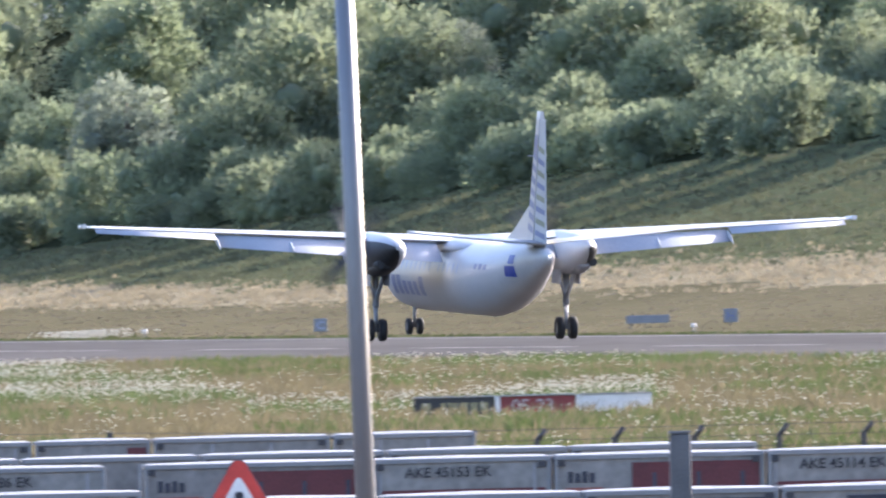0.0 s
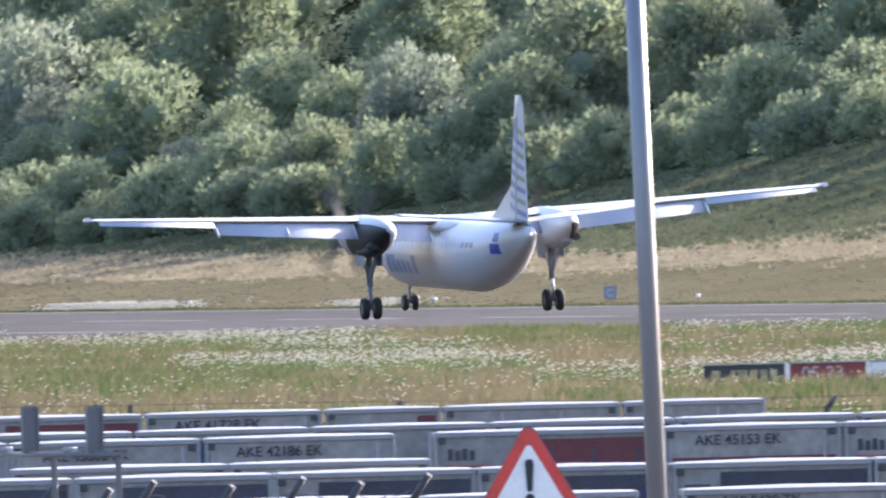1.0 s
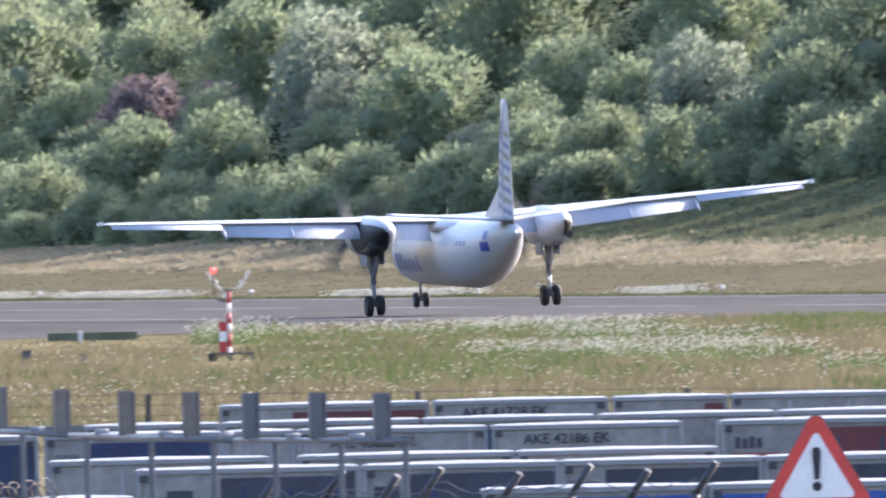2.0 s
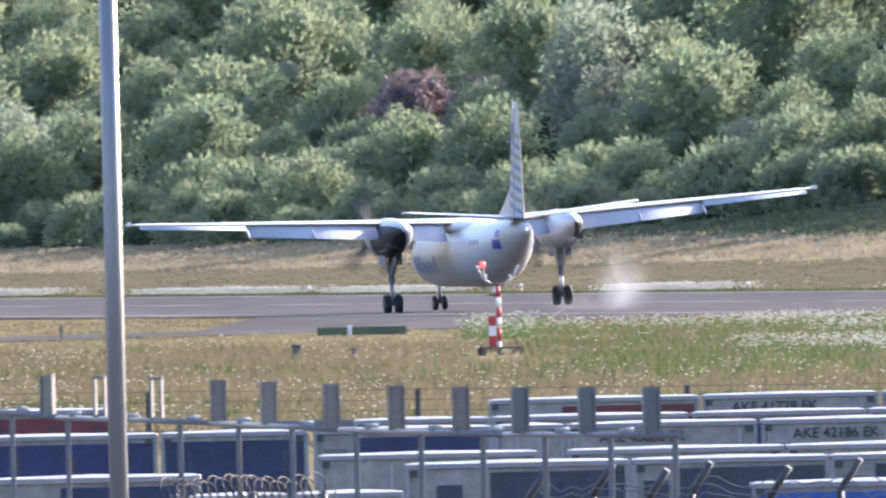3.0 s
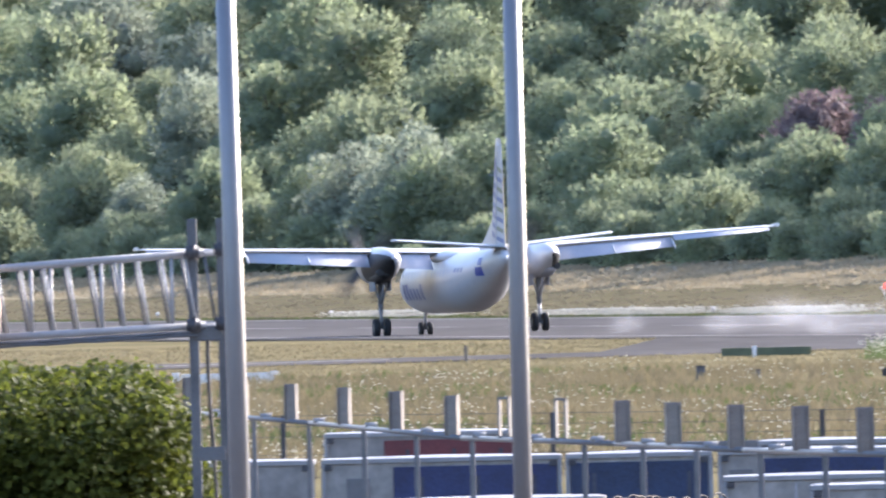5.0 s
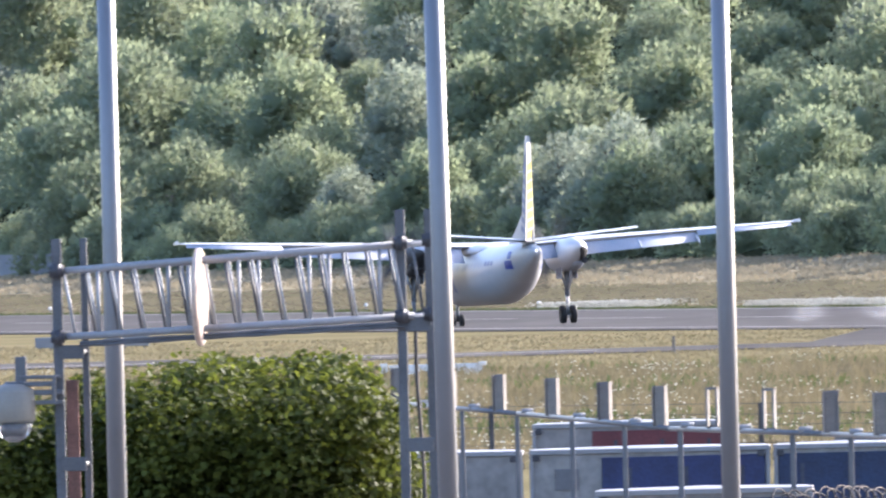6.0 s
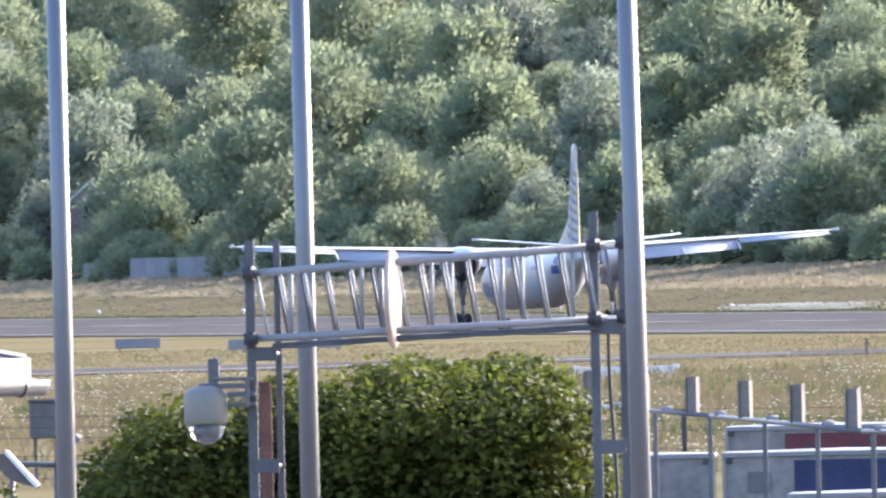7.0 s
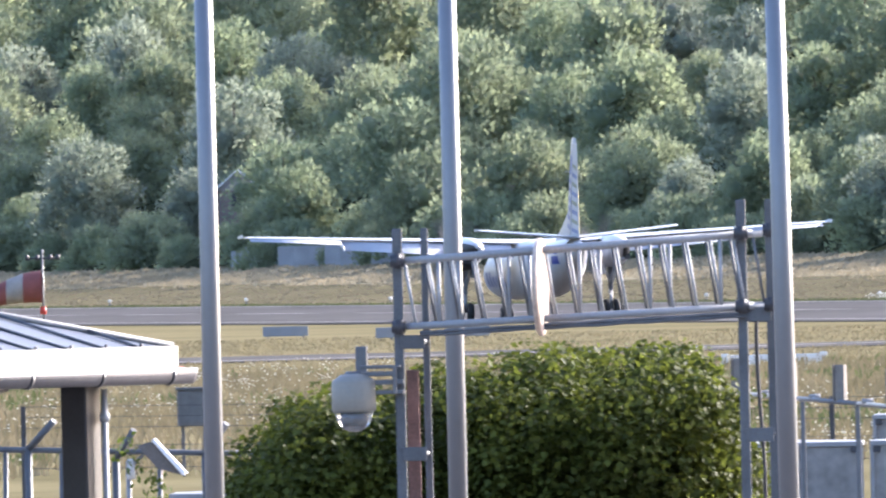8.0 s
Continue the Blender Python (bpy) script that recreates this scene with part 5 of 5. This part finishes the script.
    for m, d, ch in ((36.6, 1470, "H"), (24.5, 1548, "C")):
        x, y = xy(m, d)
        t = thing("letter_sign", pose(x, y, height(x, y)), "small square sign with a dark letter beyond the runway", "airfield sign")
        bm = blank()
        box(bm, 0, 0.62, 0, 0.12, 0.12, 0.72, 0.012)
        p = part("panel", bm, BLUEISH, t)
        lettering("letter", ch, 0.5, p, (0.13, -0.006, 0.24), LIVERY_GREY if ch == "C" else STRIPE_BLUE)
        bm = blank()
        box(bm, 0.27, 0.35, 0.03, 0.09, -0.1, 0.12)
        part("foot", bm, GALV_DULL, t)
    t = thing("sign_back", at(-0.42, 1168, 0.12), "olive-green back of a low two-part sign beside the taxiway", "airfield sign")
    OLIVE = mat("olive_board", (0.10, 0.115, 0.06), 0.7, 0, 0.3, 2, 20, 0.1)
    for x0, x1 in ((0, 1.05), (1.22, 3.1)):
        bm = blank()
        box(bm, x0, x1, 0, 0.15, 0.08, 0.36, 0.012)
        part("panel", bm, OLIVE, t)
    bm = blank()
    box(bm, 1.07, 1.2, -0.02, 0.17, -0.05, 0.42, 0.008)
    part("divider", bm, SIGNWHITE, t)
    # small service posts in the meadow
    for m, d, w_, h in ((-1.18, 1005, 0.28, 0.40), (0.6, 1000, 0.12, 0.28), (-8.0, 1180, 0.1, 0.55), (38.4, 600, 0.11, 0.55)):
        t = thing("service_post", at(m, d, height(*xy(m, d))), "short dark service box standing in the grass", "utility box")
        bm = blank()
        box(bm, 0, w_, 0, w_, -0.05, h, 0.02)
        part("box", bm, GALV_DULL, t)
        bm = blank()
        box(bm, -0.02, w_ + 0.02, -0.02, w_ + 0.02, h, h + 0.04, 0.008)
        part("cap", bm, DARK, t)
    # runway edge lights
    for y in range(1330, 2300, 60):
        x, yy = on_runway(y, 64)
        t = thing("runway_light", pose(x, yy, height(x, yy)), "small white runway edge light on a stalk", "runway light", "runway edge lights")
        bm = blank()
        tube(bm, (0, 0, -0.05), (0, 0, 0.32), 0.05, 0.05, 8)
        part("stalk", bm, GALV, t)
        bm = blank()
        tube(bm, (0, 0, 0.32), (0, 0, 0.5), 0.13, 0.08, 10)
        part("lens", bm, SIGNWHITE, t)


build_signs()


def build_mast():
    t = thing("wind_mast", at(4.95, 1005, 0.1), "red-and-white wind measuring mast with a lit red lamp", "mast")
    REDP = mat("mast_red", (0.42, 0.03, 0.035), 0.5, 0, 0.2, 3, 30, 0.05)
    z = 0.0
    for z0, z1, mt in ((0.0, 0.42, SIGNWHITE), (0.42, 0.82, REDP), (0.82, 1.12, SIGNWHITE), (1.12, 1.42, REDP), (1.42, 1.72, SIGNWHITE), (1.72, 2.06, REDP)):
        bm = blank()
        tube(bm, (0, 0, z0), (0, 0, z1), 0.062, seg=14)
        part("mast_section", bm, mt, t)
    for z0, z1, mt in ((0.26, 0.58, REDP), (0.58, 0.88, SIGNWHITE), (0.88, 1.16, REDP)):
        bm = blank()
        box(bm, -0.3, -0.08, -0.1, 0.1, z0, z1, 0.01)
        part("cabinet_panel", bm, mt, t)
    bm = blank()
    box(bm, -0.62, 0.72, -0.3, 0.3, 0.2, 0.25, 0.006)
    for x in (-0.55, -0.42, 0.65):
        box(bm, x - 0.03, x + 0.03, -0.28, 0.28, -0.15, 0.2)
    tube(bm, (-0.3, 0, 0.22), (0.2, 0, 0.0), 0.02, seg=6)
    tube(bm, (0.6, 0, 0.22), (0.3, 0, 0.0), 0.02, seg=6)
    part("platform", bm, DARK, t, "dark steel platform")
    bm = blank()
    box(bm, -0.64, -0.42, -0.2, 0.2, -0.1, 0.22, 0.01)
    part("junction_box", bm, DARK, t)
    bm = blank()
    tube(bm, (0, 0, 1.78), (-0.26, 0, 1.8), 0.024, seg=8)
    tube(bm, (-0.26, 0, 1.8), (-0.42, 0, 2.0), 0.024, seg=8)
    tube(bm, (-0.42, 0, 2.0), (-0.44, 0, 2.62), 0.026, seg=8)
    part("lamp_arm", bm, DARK, t)
    bm = blank()
    tube(bm, (-0.44, 0, 2.62), (-0.44, 0, 2.78), 0.075, 0.065, 12)
    part("lamp", bm, glow("obstruction_lamp", (1.0, 0.05, 0.04), 1.6), t, "lit red obstruction lamp")
    bm = blank()
    box(bm, -0.17, -0.06, -0.05, 0.05, 1.88, 2.02, 0.01)
    part("small_box", bm, SIGNWHITE, t)
    bm = blank()
    tube(bm, (-0.22, 0, 2.12), (0.22, 0, 2.12), 0.022, seg=8)
    tube(bm, (0, 0, 2.06), (0, 0, 2.14), 0.05, seg=8)
    part("crossarm", bm, GALV, t)
    for sx in (-1, 1):
        bm = blank()
        tube(bm, (sx * 0.2, 0, 2.14), (sx * 0.46, 0, 2.3), 0.026, seg=6)
        tube(bm, (sx * 0.46, 0, 2.3), (sx * 0.58, 0, 2.62), 0.026, seg=6)
        part("sensor_arm", bm, SIGNWHITE, t)
        bm = blank()
        tube(bm, (sx * 0.58, 0, 2.6), (sx * 0.64, 0, 2.66), 0.05, 0.035, 8)
        tube(bm, (sx * 0.36, 0, 2.28), (sx * 0.36, 0, 2.4), 0.03, seg=8)
        part("sensor", bm, SIGNWHITE, t)


build_mast()


def build_windsock():
    t = thing("windsock", at(-36.57, 1300, 0.15), "red and white windsock on a mast with lights", "windsock")
    bm = blank()
    tube(bm, (0, 0, -0.1), (0, 0, 4.05), 0.05, 0.04, 10)
    part("mast", bm, GALV, t)
    bm = blank()
    tube(bm, (0, 0, 1.55), (0, 0, 1.85), 0.12, seg=10)
    part("mast_band", bm, SIGNRED, t, "red band")
    bm = blank()
    tube(bm, (-0.6, 0, 3.7), (0.62, 0, 3.7), 0.03, seg=8)
    for x in (-0.58, -0.2, 0.3, 0.6):
        tube(bm, (x, 0, 3.62), (x, 0, 3.84), 0.085, 0.06, 8)
    part("light_bar", bm, DARK, t)
    for x0, x1, r0, r1, mt in ((-0.06, -0.75, 0.66, 0.6, CLOTHRED), (-0.75, -1.4, 0.6, 0.5, CLOTHWHITE), (-1.4, -2.1, 0.5, 0.38, CLOTHRED)):
        bm = blank()
        n, rings = 18, []
        for k in range(5):
            s = k / 4
            x, r = x0 + (x1 - x0) * s, r0 + (r1 - r0) * s
            drop = 0.2 * (x / 2.0) ** 2
            rings.append([(x, r * math.cos(a) * (1 + 0.05 * math.sin(3 * a + k)), 2.62 - drop * 2 + r * math.sin(a) * 0.95) for a in (2 * math.pi * i / n for i in range(n))])
        loft(bm, rings, cap=False)
        part("sock_section", bm, mt, t, "faded cloth ring of the windsock")


build_windsock()


# ---------------------------------------------------------------- yard corner by the shelter
def build_corner():
    f = thing("angled_fence", pose(0, 0, 0), "steel tube fence with arms bent outwards beyond the shelter", "fence")
    for m, top, dx in ((-37.12, 2.66, 0.24), (-34.54, 2.56, 0.17), (-31.9, 2.6, 0.2)):
        x, y = xy(m, 300)
        bm = blank()
        tube(bm, (x, y, 0.03), (x, y, top), 0.034, seg=10)
        tube(bm, (x, y, top), (x + dx, y - 0.15, top + 0.25), 0.032, seg=10)
        part("post", bm, GALV_DULL, f)
    for m in (-37.95, -36.29, -35.4, -33.4):
        x, y = xy(m, 300)
        bm = blank()
        tube(bm, (x, y, 0.03), (x + 0.05, y, 2.66), 0.022, seg=8)
        part("picket", bm, GALV_DULL, f)
    bm = blank()
    tube(bm, (*xy(-40, 300), 2.69), (*xy(-28, 300), 2.55), 0.026, seg=8)
    tube(bm, (*xy(-40, 300), 1.2), (*xy(-28, 300), 1.2), 0.026, seg=8)
    part("rail", bm, GALV_DULL, f)
    t = thing("floodlight", at(-34.17, 232, 0), "tilted white floodlight on a slim post", "floodlight")
    bm = blank()
    tube(bm, (0, 0, 0), (0, 0, 3.0), 0.018, seg=8)
    tube(bm, (0, 0, 2.93), (0.1, 0, 3.02), 0.012, seg=6)
    part("post", bm, ALU, t)
    bm = blank()
    loft(bm, [[(0.165, y, 3.12), (0.185, y, 3.135), (0.40, y, 2.895), (0.375, y, 2.875)] for y in (-0.14, 0.14)], smooth=False)
    part("panel", bm, mat("floodlight_panel", (0.8, 0.79, 0.76), 0.4, 0, 0.08, 4, 40, 0.03), t, "white lamp panel")
    bm = blank()
    loft(bm, [[(0.06, y, 3.09), (0.16, y, 3.11), (0.36, y, 2.88), (0.2, y, 2.93)] for y in (-0.12, 0.12)], smooth=False)
    part("lamp_body", bm, BOARD, t, "brown-grey lamp body")
    bm = blank()
    tube(bm, (0.02, -0.02, 2.86), (0.02, -0.02, 3.0), 0.03, 0.02, 10)
    part("bracket", bm, SIGNWHITE, t)
    # climbing shoots round the post
    rnd = np.random.RandomState(31)
    verts, faces = [], []
    for i in range(170):
        c = np.array((0.16 + rnd.normal(0, 0.06), rnd.normal(-0.12, 0.06), rnd.uniform(2.55, 2.93)))
        if rnd.rand() < 0.25:
            c = np.array((0.0 + rnd.normal(0, 0.05), rnd.normal(-0.1, 0.05), rnd.uniform(2.9, 3.18)))
        u, v = rnd.normal(size=3), rnd.normal(size=3)
        u, v = u / np.linalg.norm(u) * 0.022, v / np.linalg.norm(v) * 0.018
        k = len(verts)
        verts += [tuple(c - u), tuple(c + v), tuple(c + u), tuple(c - v)]
        faces.append((k, k + 1, k + 2, k + 3))
    b = sheet("climbing_plant", verts, faces, MAPLE, "small green shoots climbing round the floodlight post", "plant", "stuff")
    b.matrix_basis = at(-34.17, 232, 0)
    c = thing("switch_cabinet", at(-32.7, 640, 0), "grey switch cabinet standing in the field", "cabinet")
    bm = blank()
    box(bm, 0, 0.6, 0, 0.4, 0.95, 1.62, 0.015)
    part("body", bm, GREYPANEL, c)
    bm = blank()
    box(bm, 0.04, 0.56, -0.015, -0.002, 1.0, 1.58, 0.006)
    part("door", bm, GREYPANEL, c)
    bm = blank()
    box(bm, -0.03, 0.63, -0.04, 0.43, 1.62, 1.68, 0.01)
    part("roof", bm, GALV_DULL, c)
    bm = blank()
    for x in (0.1, 0.5):
        box(bm, x - 0.03, x + 0.03, 0.15, 0.21, -0.05, 0.95)
    part("leg", bm, GALV_DULL, c)
    p = thing("box_post", at(35.22, 232, 0), "square galvanised box post beside the containers", "post")
    bm = blank()
    box(bm, -0.072, 0.072, -0.072, 0.072, 0, 3.13, 0.008)
    part("shaft", bm, GALV_DULL, p)
    bm = blank()
    box(bm, -0.078, 0.078, -0.078, 0.078, 3.13, 3.15, 0.004)
    part("cap", bm, GALV, p)
    q = thing("stub_post", at(-27.23, 262, 0), "short square steel post behind the dome camera", "post")
    bm = blank()
    box(bm, -0.045, 0.045, -0.045, 0.045, 0, 3.63, 0.006)
    part("shaft", bm, GALV, q)
    b = thing("barrier", at(-3.3, 428, 0), "long pale grey steel barrier at the yard's far edge", "barrier")
    bm = blank()
    box(bm, 0, 1.75, 0, 0.2, 1.74, 1.86, 0.01)
    part("beam", bm, GREYPANEL, b)
    bm = blank()
    for x in (0.2, 0.9, 1.6):
        box(bm, x - 0.04, x + 0.04, 0.05, 0.13, 0, 1.74)
    part("leg", bm, GALV_DULL, b)


build_corner()


def build_house(m, off, wall):
    x, y = xy(m, wood_start(m / 1000) + off)
    t = thing("house", pose(x, y, height(x, y) - 0.2), "small gabled house half hidden among the trees", "house")
    bm = blank()
    box(bm, -1.6, 1.6, 0, 5, 0, 2.6)
    part("wall", bm, mat("house_wall", wall, 0.8, 0, 0.15, 1, 10, 0.1), t)
    bm = blank()
    for s in (-1, 1):
        loft(bm, [[(0, yy, 4.1), (0, yy, 3.96), (s * 1.85, yy, 2.36), (s * 1.85, yy, 2.5)] for yy in (-0.2, 5.2)], smooth=False)
    part("roof", bm, mat("slate_roof", (0.16, 0.17, 0.19), 0.6, 0, 0.3, 2, 15, 0.1), t)
    bm = blank()
    for s in (-1, 1):
        loft(bm, [[(0, yy, 4.14), (0, yy, 3.98), (s * 1.9, yy, 2.33), (s * 1.9, yy, 2.5)] for yy in (-0.26, -0.2)], smooth=False)
    part("verge_board", bm, SIGNWHITE, t, "white verge boards")
    bm = blank()
    loft(bm, [[(-1.6, yy, 2.6), (1.6, yy, 2.6), (0, yy, 3.98)] for yy in (0.0, 0.1)], smooth=False)
    part("gable", bm, mat("gable_boards", (0.30, 0.26, 0.24), 0.8, 0, 0.2, 2, 15, 0.1), t)
    bm = blank()
    box(bm, -0.5, 0.5, -0.04, 0.02, 1.5, 2.4, 0.01)
    part("window", bm, DARK, t)


def build_boundary_wall():
    t = thing("boundary_wall", pose(0, 0, 0), "low grey concrete panel wall at the foot of the wood", "wall")
    panel = mat("grey_concrete_panel", (0.30, 0.305, 0.315), 0.85, 0.0, 0.2, 0.8, 12, 0.2, per_piece=0.06)
    m = -31.0
    while m < -26.3:
        d = wood_start(m / 1000) - 6
        (x, y), (x1, y1) = xy(m, d), xy(m + 0.46, d)
        g = height(x, y)
        bm = blank()
        box(bm, x, x1 - 0.1, y, y + 0.12, g - 0.1, g + (1.45 if m > -30.2 else 1.2), 0.015)
        part("panel", bm, panel, t)
        bm = blank()
        box(bm, x1 - 0.1, x1, y - 0.02, y + 0.14, g - 0.1, g + 1.5, 0.01)
        part("post", bm, panel, t)
        m += 0.46


build_boundary_wall()
build_house(-30.75, 50, (0.22, 0.17, 0.15))
build_house(17.1, 232, (0.75, 0.74, 0.7))
build_house(20.6, 228, (0.7, 0.66, 0.6))


# ---------------------------------------------------------------- tyre smoke
def smoke_material():
    m = bpy.data.materials.new("tyre_smoke")
    m.use_nodes = True
    n, k = m.node_tree.nodes, m.node_tree.links
    b = n["Principled BSDF"]
    b.inputs["Base Color"].default_value = (0.86, 0.87, 0.89, 1)
    b.inputs["Roughness"].default_value = 1.0
    co = n.new("ShaderNodeTexCoord")
    ln = n.new("ShaderNodeVectorMath")
    ln.operation = "LENGTH"
    k.new(co.outputs["Object"], ln.inputs[0])
    rim = n.new("ShaderNodeMapRange")
    rim.interpolation_type = "SMOOTHSTEP"
    rim.inputs["From Min"].default_value, rim.inputs["From Max"].default_value = 0.1, 0.95
    rim.inputs["To Min"].default_value, rim.inputs["To Max"].default_value = 0.17, 0.0
    k.new(ln.outputs["Value"], rim.inputs["Value"])
    nz = n.new("ShaderNodeTexNoise")
    nz.inputs["Scale"].default_value, nz.inputs["Detail"].default_value = 2.2, 4
    k.new(co.outputs["Object"], nz.inputs["Vector"])
    r2 = n.new("ShaderNodeMapRange")
    r2.inputs["From Min"].default_value, r2.inputs["From Max"].default_value = 0.22, 0.8
    k.new(nz.outputs["Fac"], r2.inputs["Value"])
    mu = n.new("ShaderNodeMath")
    mu.operation = "MULTIPLY"
    k.new(rim.outputs[0], mu.inputs[0])
    k.new(r2.outputs[0], mu.inputs[1])
    tr, clear = n.new("ShaderNodeBsdfTranslucent"), n.new("ShaderNodeBsdfTransparent")
    tr.inputs["Color"].default_value = (0.9, 0.91, 0.93, 1)
    mx, mo = n.new("ShaderNodeMixShader"), n.new("ShaderNodeMixShader")
    mx.inputs[0].default_value = 0.5
    k.new(b.outputs[0], mx.inputs[1])
    k.new(tr.outputs[0], mx.inputs[2])
    k.new(mu.outputs[0], mo.inputs[0])
    k.new(clear.outputs[0], mo.inputs[1])
    k.new(mx.outputs[0], mo.inputs[2])
    k.new(mo.outputs[0], n["Material Output"].inputs[0])
    return m


def build_smoke():
    m = smoke_material()
    rnd = random.Random(12)
    puffs = []
    for born, mil, d, wide, tall, count, speed in ((2.7, 8.7, 1386, 1.0, 1.2, 3, -1.3), (2.9, 7.2, 1398, 1.1, 0.6, 2, -1.6), (3.1, 5.7, 1406, 1.2, 0.75, 3, -1.9), (3.3, 4.2, 1416, 1.2, 0.7, 3, -2.0), (3.75, 1.9, 1440, 1.1, 0.45, 2, -2.0), (3.8, -2.1, 1472, 0.9, 0.4, 2, -1.2)):
        t = thing("tyre_smoke", at(mil, d, 0.2), "thin white puff of tyre smoke over the runway", "smoke", "tyre smoke puffs")
        for i in range(count):
            bm = blank()
            rings = []
            for r in (0.002, 0.35, 0.6, 0.82, 1.0):
                rings.append([(r * math.cos(a), 0.12 * (1 - r * r) * (1 if i % 2 else -1) + 0.06 * math.sin(3 * a + i), r * math.sin(a) * (1 + 0.12 * math.sin(2 * a + i))) for a in (2 * math.pi * k / 20 for k in range(20))])
            loft(bm, rings, cap=False)
            ob = part("wisp", bm, m, t)
            ob.location = (rnd.uniform(-0.9, 0.9) * wide, rnd.uniform(-1.5, 1.5), tall * rnd.uniform(0.4, 1.1))
            ob.scale = (wide * rnd.uniform(1.1, 1.9), 1.0, tall * rnd.uniform(1.1, 1.8))
        puffs.append((t, born, mil, d, speed))
    return puffs


smoke = build_smoke()


# ---------------------------------------------------------------- motion
def motions():
    walk(aircraft, [(t, pose(x, y, z) @ pose(0, 0, 0, 0, 0, turn) @ pose(0, 0, 0, pitch, 0, 0) @ pose(0, 0, 0, 0, bank, 0)) for t, x, y, z, bank, pitch, turn in (
        (0.0, 36.29, 1245.14, 0.76, 0.69, 1.41, 10.8), (0.5, 31.39, 1274.38, 0.58, -0.24, 1.42, 10.8), (1.0, 26.50, 1303.04, 0.59, -1.26, 1.19, 10.8),
        (1.5, 21.39, 1331.15, 0.58, -2.09, 0.66, 10.2), (2.0, 16.12, 1358.69, 0.36, -2.13, 0.83, 9.3), (2.6, 10.1, 1391.0, 0.26, -1.9, 0.4, 9.2), (3.3, 3.24, 1427.65, 0.21, -1.43, -0.1, 9.2),
        (3.5, 1.35, 1437.93, 0.2, -1.1, -0.1, 9.3), (4.0, -3.14, 1463.21, 0.2, -1.2, -0.37, 9.8), (4.5, -7.62, 1487.93, 0.2, -0.94, -0.38, 10.0),
        (5.0, -12.21, 1512.09, 0.2, -0.84, -0.3, 9.9), (6.5, -24.60, 1581.18, 0.2, -0.5, -0.38, 10.2), (7.0, -28.27, 1603.08, 0.2, -0.28, -0.38, 10.3),
        (7.5, -32.12, 1624.42, 0.2, -0.28, -0.39, 10.5), (8.0, -36.14, 1645.20, 0.2, -0.22, -0.4, 10.5))])
    for prop, side in propellers:
        walk(prop, [(i / FPS, pose(side * 3.58, 3.95, 3.3) @ pose(0, 0, 0, 0, 78 * i + 20 * side, 0)) for i in range(0, 241)])
    # the rudder kicks over as the wheels settle
    axis = Vector((0, -0.6475, 4.95))
    walk(rudder, [(t, Matrix.Translation(rudder_hinge) @ Matrix.Rotation(radians(q), 4, axis)) for t, q in ((0.0, 0), (5.2, 0), (5.8, -12), (6.2, -24), (6.5, -24), (6.7, -13), (6.9, -4), (7.1, 0), (8.0, 0))])
    for puff, born, mil, d, speed in smoke:
        x, y = xy(mil, d)
        rows = [(0.0, pose(x, y, -4.0)), (born - 0.1, pose(x, y, -4.0)), (born + 0.15, pose(x, y, 0.2))]
        rows += [(t, pose(x + speed * (t - born - 0.15), y, 0.2 + 0.12 * (t - born - 0.15))) for t in (born + 1.0, born + 2.0, 6.5) if t > born + 0.2]
        rows.append((8.0, pose(x + speed * (7.85 - born), y, 0.2 + 0.12 * (7.85 - born))))
        walk(puff, rows)


motions()
